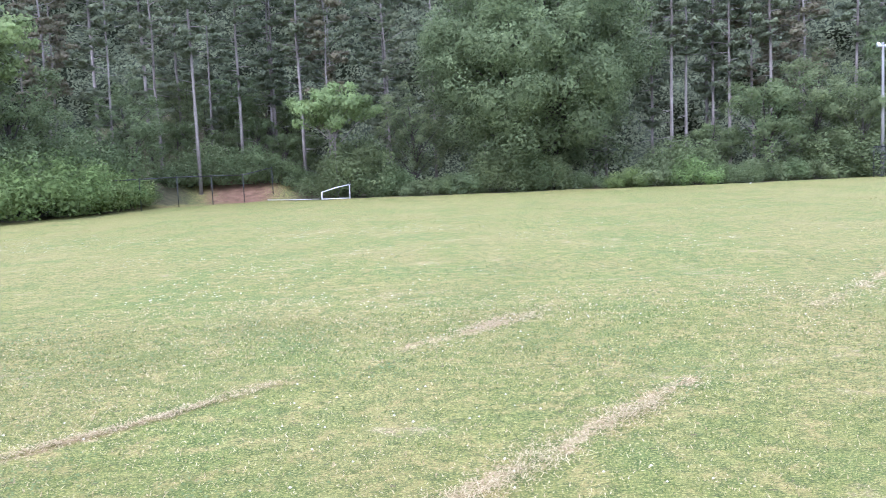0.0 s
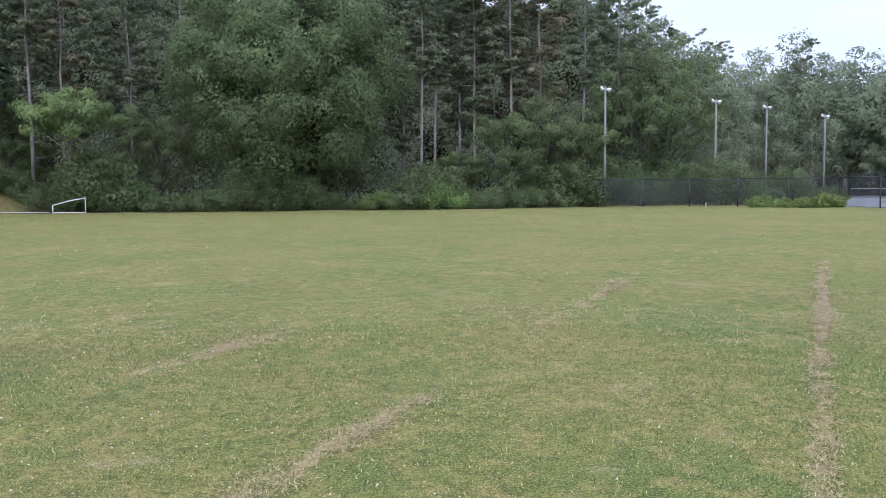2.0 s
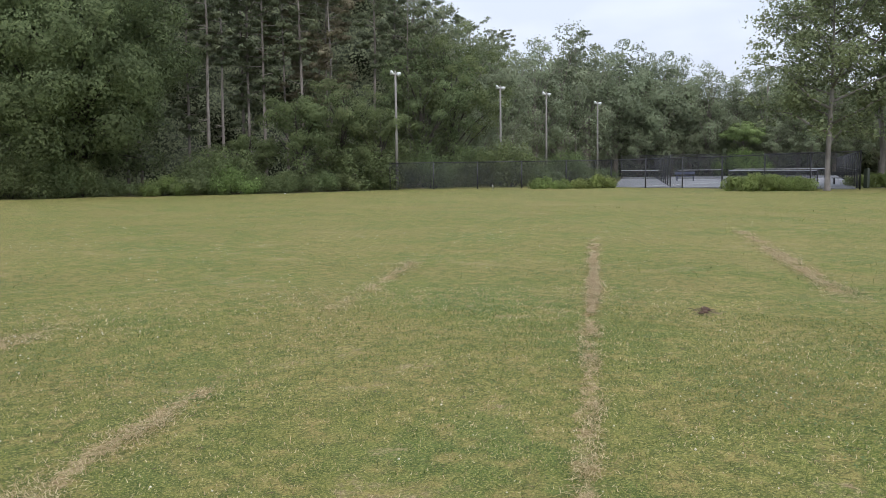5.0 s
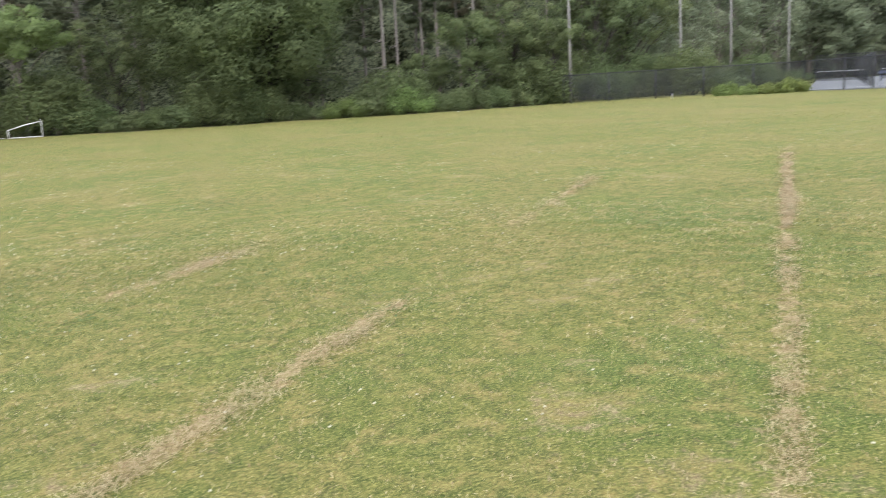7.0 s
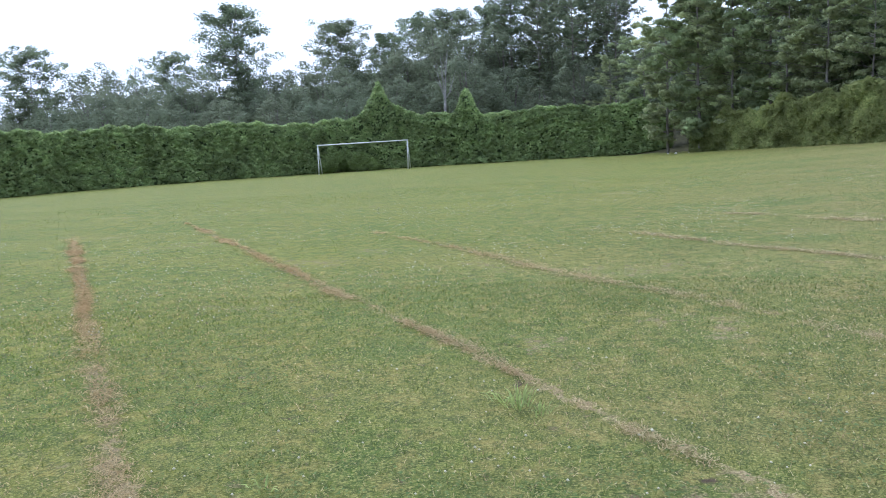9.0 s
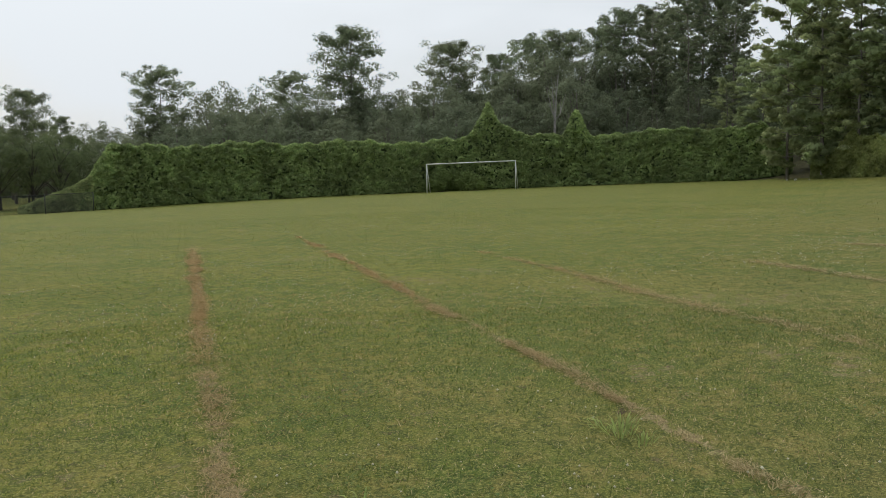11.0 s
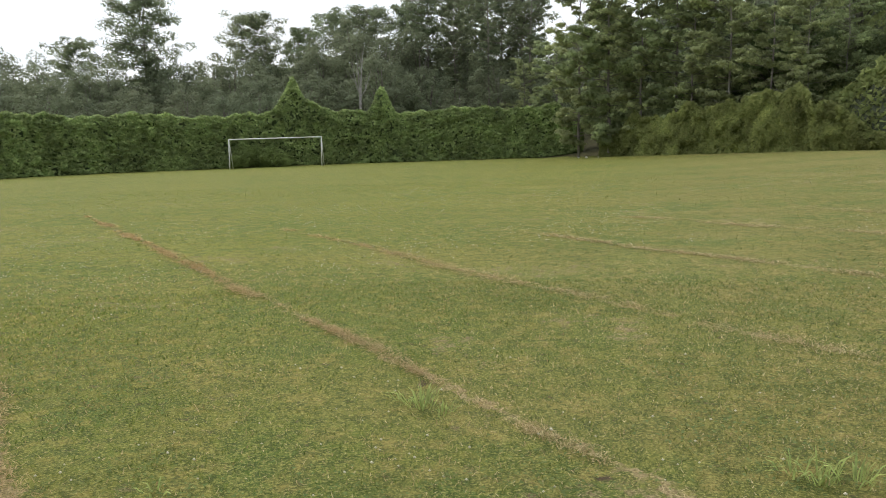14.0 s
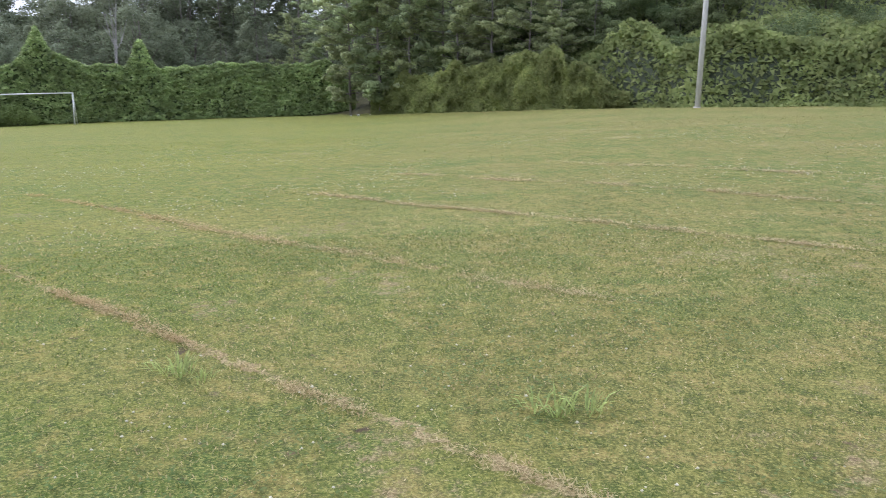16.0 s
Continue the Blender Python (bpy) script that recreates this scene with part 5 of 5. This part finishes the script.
bench(-56.2, 66.0, False)

# ---- planting and posts by the courts ----
hedge_bush = Kind(make_bush(151, 1.0, 1.15, 40, 90, M_SHRUB, "low rounded light green shrub before the courts", "court shrubs", size=0.075, name="shrub"))
wild_bush = Kind(make_bush(152, 0.75, 0.9, 26, 80, M_SHRUB, "low straggly shrub at the court fence", "court shrubs", size=0.08, name="shrub"))
for i, az in enumerate((-50.3, -51.4, -52.6, -53.7)):
    hedge_bush.put(az, 53.0, 70 * i, (0.95, 1.0, 0.92, 0.8)[i])
for i, az in enumerate((-37.6, -38.8, -40.0, -41.2)):
    wild_bush.put(az, 61.0, 50 * i, (1.0, 0.8, 0.85, 1.15)[i])
for az, r, s in ((-58.3, 60, 1.0), (-59.6, 61, 0.8), (-56.8, 63, 0.7)):
    hedge_bush.put(az, r, 30 * s, s)


def make_sycamore():
    """A young tree with pale bark: the trunk forks low into long rising limbs, the crown is open."""
    r = np.random.default_rng(163)
    t = empty("sycamore_tree", (0, 0, 0), 0, "open-crowned young tree with pale bark by the path", "tree", "path side trees")
    bm = bmesh.new()
    bm_tube(bm, [(0, 0, -0.15), (0.02, 0, 0.25), (0.05, 0.05, 2.2), (0.25, 0.1, 4.2), (0.35, 0.1, 6.5), (0.2, 0, 9.5), (0.25, 0.1, 13.0)],
            [0.28, 0.18, 0.155, 0.14, 0.10, 0.07, 0.03], 10)
    part("trunk", bm, M_BARK_PALE, t, "mottled pale grey trunk", True)
    cents, outs = [], []
    for i in range(22):
        z0 = 3.0 + 8.5 * (i / 21) ** 0.9
        a = i * 2.4 + r.uniform(-0.4, 0.4)
        ln = 4.5 * math.sin(math.pi * min(1, 0.30 + 0.62 * (z0 - 3) / 9.5)) * r.uniform(0.75, 1.1)
        rise = 0.42 + 0.5 * (z0 - 3) / 9
        d = Vector((math.cos(a), math.sin(a), 0))
        base = Vector((0.05 + 0.05 * min(z0, 6), 0.08, z0))
        k1 = base + d * ln * 0.4 + Vector((0, 0, ln * rise * 0.30))
        k2 = base + d * ln * 0.75 + Vector((r.normal(0, 0.25), r.normal(0, 0.25), ln * rise * 0.75))
        tip = base + d * ln + Vector((r.normal(0, 0.3), r.normal(0, 0.3), ln * rise * 0.95))
        bm = bmesh.new()
        g = 0.10 * (1 - 0.5 * (z0 - 3) / 9)
        bm_tube(bm, [base, k1, k2, tip], [g, g * 0.75, g * 0.45, 0.012], 6)
        twigs = [(k1, 0.5), (k2, 0.8), (tip, 0.7), (base.lerp(k1, 0.6), 0.3)]
        for j in range(7):
            s = k1.lerp(tip, r.random())
            e = s + Vector(r.normal(0, 1.0, 3) * (1, 1, 0.5)) * 0.9
            bm_tube(bm, [s, e], [0.02, 0.006], 3, False)
            twigs.append((e, 0.75))
        part("limb", bm, M_BARK_PALE, t, "", True)
        for c, w in twigs:
            k = int(100 * w)
            off = r.normal(0, 1, (k, 3)) * (0.42, 0.42, 0.20)
            cents.append(np.array(c) + off + (0, 0, 0.05))
            outs.append(unit(off * 0.6 + (0, 0, 0.7)))
    v, f = leaf_cards(np.concatenate(cents), np.concatenate(outs), 0.125, 0.085, 0.3, r, 0.6)
    hung("crown", np_mesh("crown", v, f, M_SYCAMORE), t)
    return t


sycamore = Kind(make_sycamore())
sycamore.put(-55.2, 53.2, 0, 0.95)
sycamore.put(-58.2, 60.0, 140, 1.05)
sycamore.put(-63.0, 58.0, 220, 1.05)


def path_strip():
    bm = bmesh.new()
    top = []
    for k in range(9):
        az = -57.6 - k * 2.2
        for r in (69.0 - k * 0.3, 62.0 - k * 0.3):
            p = stand(az, r, 0.03)
            top.append(bm.verts.new(p))
    for k in range(8):
        bm.faces.new((top[2 * k], top[2 * k + 1], top[2 * k + 3], top[2 * k + 2]))
    low = bmesh.ops.extrude_face_region(bm, geom=bm.faces[:])
    for v in [g for g in low["geom"] if isinstance(g, bmesh.types.BMVert)]:
        v.co.z -= 0.2
    bmesh.ops.recalc_face_normals(bm, faces=bm.faces)
    tagged(part("path", bm, M_PATH), "pale concrete footpath beside the courts", "path", kind="structure")


path_strip()


def marker_post(az, r, h, cap):
    p = empty("marker_post", stand(az, r), 0, "square dark green post beside the path" if not cap else "black bollard with a pale cap by the path", "post")
    bm = bmesh.new()
    bm_box(bm, (-0.13, -0.13, -0.1), (0.13, 0.13, h), 0.02)
    part("shaft", bm, M_GREENBOX if not cap else M_BLACK, p)
    if cap:
        bm = bmesh.new()
        bm_tube(bm, [(0, 0, h), (0, 0, h + 0.12)], [0.15, 0.09], 10)
        part("cap", bm, M_LAMP, p, "pale lamp cap")


marker_post(-57.35, 58.0, 1.2, False)
marker_post(-58.95, 66.0, 1.3, True)


def leaning_stake():
    p = empty("broken_stake", stand(-34.15, 60.5), 55, "short broken white stake leaning at the fence", "stake")
    tube_part("stake", [(0, 0, -0.05), (-0.35, 0, 0.14), (-0.68, 0, 0.32)], 0.035, M_WHITE, p)


leaning_stake()


# ---- the model buggy ----
M_TYRE = plain("worn_rubber", (0.018, 0.018, 0.017), (0.045, 0.044, 0.042), 0.85, scale=30, bump=0.004)
M_CAGE = plain("black_cage_tube", (0.012, 0.012, 0.014), (0.03, 0.03, 0.034), 0.35, scale=20)
M_DECK = plain("dark_blue_grey_shell", (0.030, 0.032, 0.038), (0.075, 0.078, 0.090), 0.3, scale=14)
M_ALLOY = plain("raw_alloy", (0.42, 0.42, 0.43), (0.62, 0.62, 0.63), 0.3, 0.8, scale=20)
M_ORANGE = plain("orange_plastic", (0.45, 0.09, 0.04), (0.62, 0.16, 0.07), 0.45, scale=20)
M_PALE = plain("pale_plastic", (0.55, 0.55, 0.52), (0.75, 0.75, 0.72), 0.4, scale=20)


def buggy():
    p = stand(58.6, 6.15)
    b = empty("radio_controlled_buggy", p, 219, "black radio controlled buggy with roll cage on the grass", "toy car")
    b.scale = (1.0, 1.0, 0.88)

    def box(name, lo, hi, m, label="", bev=0.008, parent=b):
        bm = bmesh.new()
        bm_box(bm, lo, hi, bev)
        return part(name, bm, m, parent, label)

    for x, y, rad, w in ((0.29, 0.20, 0.085, 0.07), (0.29, -0.20, 0.085, 0.07), (-0.28, 0.19, 0.092, 0.09), (-0.28, -0.19, 0.092, 0.09)):
        bm = bmesh.new()
        prof = [(-w / 2, 0.58), (-w / 2, 0.90), (-w * 0.36, 1.0), (w * 0.36, 1.0), (w / 2, 0.90), (w / 2, 0.58)]
        ring = [[bm.verts.new((x + q * rad * math.cos(a) * (1.0 + (0.035 if (k % 2 and q == 1.0) else 0)), y + o, rad + q * rad * math.sin(a) * (1.0 + (0.035 if (k % 2 and q == 1.0) else 0)) - 0.008))
                 for o, q in prof] for k, a in enumerate(math.tau * i / 28 for i in range(28))]
        for i in range(28):
            s, t = ring[i], ring[(i + 1) % 28]
            for j in range(6):
                bm.faces.new((s[j], s[(j + 1) % 6], t[(j + 1) % 6], t[j]))
        bmesh.ops.recalc_face_normals(bm, faces=bm.faces)
        tyre = part("wheel", bm, M_TYRE, b, "black knobbly off-road tyre")
        bm = bmesh.new()
        s = 1 if y > 0 else -1
        bm_tube(bm, [(x, y - w * 0.45, rad - 0.008), (x, y + s * w * 0.25, rad - 0.008), (x, y + s * w * 0.32, rad - 0.008)], [rad * 0.6, rad * 0.58, rad * 0.2], 16)
        part("rim", bm, M_BLACK, tyre, "dark rim")
        tube_part("axle", [(x, 0, 0.08), (x, y - s * 0.03, rad - 0.008)], 0.012, M_ALLOY, b, 6)
        tube_part("suspension_arm", [(x * 0.75, s * 0.05, 0.07), (x, y - s * 0.04, 0.07)], 0.012, M_CAGE, b, 6)
        tube_part("shock_absorber", [(x * 0.9, s * 0.07, 0.21), (x * 0.97, y - s * 0.05, 0.09)], 0.018, M_ALLOY, b, 8, "coil-over shock absorber")
    bm = bmesh.new()
    sect = [(0.36, 0.045, 0.07, 0.10), (0.22, 0.07, 0.05, 0.13), (0.05, 0.09, 0.045, 0.115), (-0.20, 0.085, 0.045, 0.115), (-0.33, 0.06, 0.06, 0.115)]
    rows = [[bm.verts.new((x, s * w, z)) for s, z in ((-1, lo), (1, lo), (0.8, hi), (-0.8, hi))] for x, w, lo, hi in ((a[0], a[1], a[2], a[3]) for a in sect)]
    for r0, r1 in zip(rows, rows[1:]):
        for i in range(4):
            bm.faces.new((r0[i], r0[(i + 1) % 4], r1[(i + 1) % 4], r1[i]))
    bm.faces.new(rows[0])
    bm.faces.new(rows[-1][::-1])
    bmesh.ops.recalc_face_normals(bm, faces=bm.faces)
    part("body_shell", bm, M_DECK, b, "dark blue-grey tapered shell")
    box("skid_plate", (-0.34, -0.10, 0.03), (0.30, 0.10, 0.042), M_BLACK)
    for s in (-1, 1):
        tube_part("cage_tube", [(0.20, s * 0.07, 0.14), (0.06, s * 0.085, 0.275), (-0.10, s * 0.08, 0.285), (-0.26, s * 0.06, 0.20), (-0.33, s * 0.05, 0.13)], 0.009, M_CAGE, b, 6)
        tube_part("side_bar", [(0.16, s * 0.11, 0.10), (-0.05, s * 0.125, 0.13), (-0.24, s * 0.10, 0.12)], 0.009, M_CAGE, b, 6)
        tube_part("cage_strut", [(-0.10, s * 0.08, 0.285), (-0.08, s * 0.12, 0.13)], 0.007, M_CAGE, b, 6)
    for x, z, w in ((0.06, 0.275, 0.085), (-0.10, 0.285, 0.08), (-0.26, 0.20, 0.06)):
        tube_part("cage_crossbar", [(x, -w, z), (x, w, z)], 0.008, M_CAGE, b, 6)
    box("roof_panel", (-0.09, -0.055, 0.286), (0.03, 0.055, 0.292), M_PALE, "small pale roof panel", 0.003)
    engine = box("engine", (-0.20, -0.06, 0.15), (-0.08, 0.06, 0.215), M_BLACK, "finned motor block")
    for i in range(5):
        box("cooling_fin", (-0.19, -0.045, 0.218 + i * 0.009), (-0.11, 0.045, 0.222 + i * 0.009), M_ALLOY, "", 0.0, engine)
    box("fuel_tank", (-0.05, -0.05, 0.15), (0.06, 0.05, 0.20), M_DECK, "dark fuel tank")
    box("air_filter", (-0.27, 0.01, 0.17), (-0.20, 0.07, 0.23), M_ORANGE, "orange air filter")
    tube_part("exhaust", [(-0.16, -0.06, 0.17), (-0.24, -0.09, 0.17), (-0.33, -0.07, 0.16), (-0.42, -0.06, 0.16)], [0.012, 0.02, 0.028, 0.018], M_ALLOY, b, 10, "shiny exhaust pipe")
    tube_part("rear_bumper", [(-0.34, -0.09, 0.06), (-0.42, -0.08, 0.12), (-0.42, 0.08, 0.12), (-0.34, 0.09, 0.06)], 0.010, M_CAGE, b, 6)
    tube_part("front_bumper", [(0.34, -0.08, 0.07), (0.41, -0.06, 0.10), (0.41, 0.06, 0.10), (0.34, 0.08, 0.07)], 0.010, M_CAGE, b, 6)
    bm = bmesh.new()
    bm_box(bm, (-0.42, -0.13, 0.285), (-0.30, 0.13, 0.295), 0.003)
    bmesh.ops.rotate(bm, verts=bm.verts, cent=(-0.36, 0, 0.29), matrix=Matrix.Rotation(radians(18), 3, "Y"))
    wing = part("rear_wing", bm, M_BLACK, b, "tilted black rear wing")
    for s in (-1, 1):
        box("wing_end_plate", (-0.43, s * 0.13 - 0.004, 0.25), (-0.29, s * 0.13 + 0.004, 0.325), M_BLACK, "", 0.002, wing)
        tube_part("wing_stay", [(-0.27, s * 0.04, 0.20), (-0.35, s * 0.05, 0.285)], 0.006, M_CAGE, b, 5)
    box("shock_tower", (0.25, -0.08, 0.14), (0.265, 0.08, 0.22), M_BLACK, "front shock tower", 0.003)
    tube_part("antenna", [(-0.02, 0.09, 0.14), (-0.03, 0.10, 0.40)], 0.003, M_CAGE, b, 4)


buggy()


# ---- small things in the grass ----
M_CLOD = plain("dark_damp_soil", (0.055, 0.032, 0.018), (0.12, 0.072, 0.042), 0.95, scale=30, bump=0.01)


def clod(x, y, size, seed):
    g = np.random.default_rng(seed)
    bm = bmesh.new()
    bmesh.ops.create_icosphere(bm, subdivisions=2, radius=size)
    for v in bm.verts:
        v.co *= 1 + 0.35 * noise.noise(v.co * (0.9 / size) + Vector((seed, 0, 0)))
        v.co.z *= 0.55
    ob = part("soil_clod", bm, M_CLOD)
    ob.location = (x, y, float(land(x, y)) + size * 0.2)
    ob.rotation_euler = (0, 0, float(g.uniform(0, 6)))
    tagged(ob, "dark crumbly clod of soil kicked up on the turf", "soil clod", "soil clods")


for i, (x, y, size) in enumerate(((7.17, 6.25, 0.05), (7.06, 6.16, 0.035), (7.26, 6.36, 0.03), (6.96, 6.12, 0.03))):
    clod(x, y, size, 400 + i)

def weed(az, r, blades, h, spread, label, seed):
    """A clump of long blades, each bent outwards."""
    g = np.random.default_rng(seed)
    t = empty("weed", stand(az, r, -0.005), 0, label, "weed", "weeds in the field")
    for i in range(blades):
        a, tilt, ln, w = g.uniform(0, math.tau), g.uniform(0.2, 1.1), h * g.uniform(0.6, 1.3), g.uniform(0.003, 0.007)
        d = np.array([math.cos(a), math.sin(a), 0])
        s = np.array([-d[1], d[0], 0]) * w
        base = d * g.uniform(0, spread * 0.25)
        p1 = base + d * ln * 0.45 * math.sin(tilt) + np.array([0, 0, ln * 0.5 * math.cos(tilt * 0.7)])
        p2 = base + d * ln * math.sin(tilt) * 1.05 + np.array([0, 0, ln * 0.75 * math.cos(tilt)])
        vs = [base - s * 0.6, base + s * 0.6, p1 - s, p1 + s, p2]
        hung("blade", np_mesh("blade", vs, [(0, 1, 3, 2), (2, 3, 4)], M_WEED), t)


for i, (az, r, n, h) in enumerate(((82.6, 4.03, 30, 0.17), (80.6, 4.05, 20, 0.15), (84.2, 4.08, 16, 0.13), (109.0, 4.88, 36, 0.16), (107.6, 4.75, 16, 0.11), (110.2, 5.0, 14, 0.11), (127.0, 3.9, 14, 0.08))):
    weed(az, r, int(n * 0.9), h * 1.1, 0.30, "coarse clump of long grass weed in the turf", 300 + i)


def scrap(az, r, size, seed):
    """A crumpled scrap of white litter."""
    bm = bmesh.new()
    bmesh.ops.create_icosphere(bm, subdivisions=2, radius=size)
    for v in bm.verts:
        v.co *= 1 + 0.6 * noise.noise(v.co * (1.4 / size) + Vector((seed, 0, 0)))
        v.co.z *= 0.7
    ob = part("litter_scrap", bm, M_WHITE)
    ob.location = stand(az, r, size * 0.45)
    tagged(ob, "crumpled white scrap of litter at the field edge", "litter", "litter scraps")


for i, (az, r, size) in enumerate(((98.4, 64.5, 0.09), (98.9, 65.2, 0.06), (97.6, 64.0, 0.05), (-20.2, 56.0, 0.05))):
    scrap(az, r, size, 500 + i)


def sector(k, r0, r1, power, g, lo=-64.0, hi=154.0):
    a = np.radians(g.uniform(lo, hi, k))
    r = r0 + (r1 - r0) * g.random(k) ** power
    return np.stack([-r * np.sin(a), r * np.cos(a)], -1)


def blades_mesh(p, tall, wide, g, flat=False):
    """Single pointed blades, one face each; flat ones lie on the turf."""
    k = len(p)
    z = land(p[:, 0], p[:, 1])
    base = np.stack([p[:, 0], p[:, 1], z - 0.004], -1)
    a = g.uniform(0, math.tau, k)
    d = np.stack([np.cos(a), np.sin(a), 0 * a], -1)
    b = g.uniform(0, math.tau, k)
    s = np.stack([np.cos(b), np.sin(b), 0 * a], -1) * (wide * g.uniform(0.6, 1.4, k))[:, None]
    t = tall * g.uniform(0.5, 1.4, k)
    lean = g.uniform(0.3, 1.45, k)
    if flat:
        s = np.stack([-d[:, 1], d[:, 0], 0 * a], -1) * (wide * g.uniform(0.6, 1.4, k))[:, None]
        tip = base + d * t[:, None] + np.stack([0 * a, 0 * a, g.uniform(0.008, 0.045, k)], -1)
        base = base + np.stack([0 * a, 0 * a, g.uniform(0.010, 0.035, k)], -1)
    else:
        tip = base + d * (t * np.sin(lean))[:, None] + np.stack([0 * a, 0 * a, t * np.cos(lean)], -1)
    v = np.stack([base - s, base + s, tip], 1).reshape(-1, 3)
    return v, np.arange(3 * k).reshape(-1, 3)


def build_turf():
    g = np.random.default_rng(77)
    p = np.concatenate([sector(250000, 2.1, 9.5, 0.78, g), sector(40000, 7.0, 16.0, 1.0, g)])
    keep = (thatch_amount(p[:, 0], p[:, 1]) < g.uniform(0.1, 0.7, len(p))) & (smooth_noise(p[:, 0], p[:, 1], 0.3, 51) > g.uniform(-0.4, 0.55, len(p)))
    p = p[keep]
    rad = np.hypot(p[:, 0], p[:, 1])
    v, f = blades_mesh(p, 0.024 + 0.0010 * np.minimum(rad, 8), 0.0013 + 0.0003 * rad, g)
    tagged(hung("turf_blades", np_mesh("turf_blades", v, f, M_BLADE)), "short mown blades of grass", "grass", kind="stuff")
    # paler tips further out: the light they catch is put into their colour
    p = sector(90000, 10.0, 34.0, 0.7, g)
    p = p[smooth_noise(p[:, 0], p[:, 1], 0.5, 54) * 0.5 + smooth_noise(p[:, 0], p[:, 1], 2.2, 55) * 0.5 > g.uniform(0.25, 0.7, len(p))]
    rad = np.hypot(p[:, 0], p[:, 1])
    v, f = blades_mesh(p, 0.030 + 0.0004 * rad, 0.0016 + 0.0003 * rad, g)
    tagged(hung("pale_grass_tips", np_mesh("pale_grass_tips", v, f, M_TIPS)), "pale green grass tips over the mown field", "grass", kind="stuff")
    # trodden clippings along the rows
    q = []
    for off, slope, s0, s1, k, w in WINDROWS:
        n = int(7000 * k * (s1 - s0) / 4)
        s = g.uniform(s0, s1, n)
        o = off + slope * s + g.normal(0, 0.85, n) * w * (0.5 + 1.2 * smooth_noise(s - off * 3, s * 0, 0.8, 6))
        o = o - 0.10 * (smooth_noise(s, s * 0, 1.1, 3) - 0.5) - 0.05 * (smooth_noise(s, s * 0, 4.0, 4) - 0.5)
        keep = row_break(s, off) * np.clip((s - s0) / row_ends(s0, s1)[0], 0, 1) * np.clip((s1 - s) / row_ends(s0, s1)[1], 0, 1) * (0.4 + 0.9 * smooth_noise(s, o * 2, 0.2, 9)) > g.uniform(0.2, 1.0, n)
        q.append(np.stack([s * ROW[0] + o * ACROSS[0], s * ROW[1] + o * ACROSS[1]], -1)[keep])
    rows_end = sum(len(a) for a in q)
    q.append(sector(110000, 2.1, 11.0, 0.75, g))
    q[-1] = q[-1][smooth_noise(q[-1][:, 0], q[-1][:, 1], 0.6, 52) * 0.5 + smooth_noise(q[-1][:, 0], q[-1][:, 1], 1.7, 53) * 0.5 > g.uniform(0.15, 0.85, len(q[-1]))]
    q = np.concatenate(q)
    rad = np.hypot(q[:, 0], q[:, 1])
    short = np.where(np.arange(len(q)) < rows_end, 1.0, 0.55)
    near = (rad > 1.9) & (rad < 24)
    q, rad, short = q[near], rad[near], short[near]
    v, f = blades_mesh(q, (0.028 + 0.0018 * rad) * short, 0.0012 + 0.0003 * rad, g, True)
    tagged(hung("dry_clippings", np_mesh("dry_clippings", v, f, M_STRAW)), "dry straw-coloured clippings lying in rows", "clippings", kind="stuff")
    # clover: leaves in mats, blossoms above them
    c = sector(130000, 2.1, 14.0, 0.75, g)
    mat_amount = smooth_noise(c[:, 0], c[:, 1], 1.3, 61) * 0.6 + smooth_noise(c[:, 0], c[:, 1], 0.4, 62) * 0.4
    c = c[mat_amount > g.uniform(0.52, 0.72, len(c))]
    z = land(c[:, 0], c[:, 1]) + g.uniform(0.015, 0.04, len(c))
    v, f = leaf_cards(np.column_stack([c, z]), np.tile((0, 0, 1.6), (len(c), 1)), 0.011 + 0.0005 * np.hypot(c[:, 0], c[:, 1]), 0.009, 0, g)
    tagged(hung("clover_leaves", np_mesh("clover_leaves", v, f, M_CLOVERLEAF)), "patches of dark green clover leaves", "clover", kind="stuff")
    c = sector(34000, 2.4, 30.0, 1.0, g)
    amount = smooth_noise(c[:, 0], c[:, 1], 2.6, 63) * 0.65 + smooth_noise(c[:, 0], c[:, 1], 0.7, 64) * 0.35
    c = c[(amount > g.uniform(0.42, 0.86, len(c))) & (g.random(len(c)) < np.interp(c[:, 0], (-3, 3), (1.0, 0.34)) * np.interp(np.hypot(c[:, 0], c[:, 1]), (2, 5, 12), (0.22, 0.45, 1.0)))]
    z = land(c[:, 0], c[:, 1]) + g.uniform(0.03, 0.075, len(c))
    s = (0.0074 + 0.00010 * np.minimum(np.hypot(c[:, 0], c[:, 1]), 22)) * g.uniform(0.6, 1.3, len(c))
    o = np.array([(1, 0, 0), (0, 1, 0), (-1, 0, 0), (0, -1, 0), (0, 0, 0.9), (0, 0, -0.7)])
    v = (np.column_stack([c, z])[:, None] + o[None] * s[:, None, None]).reshape(-1, 3)
    tri = np.array([(0, 1, 4), (1, 2, 4), (2, 3, 4), (3, 0, 4), (1, 0, 5), (2, 1, 5), (3, 2, 5), (0, 3, 5)])
    f = (tri[None] + 6 * np.arange(len(c))[:, None, None]).reshape(-1, 3)
    tagged(hung("clover_blossoms", np_mesh("clover_blossoms", v, f, M_CLOVER)), "small round white clover blossoms over the turf", "clover", kind="stuff")


build_turf()
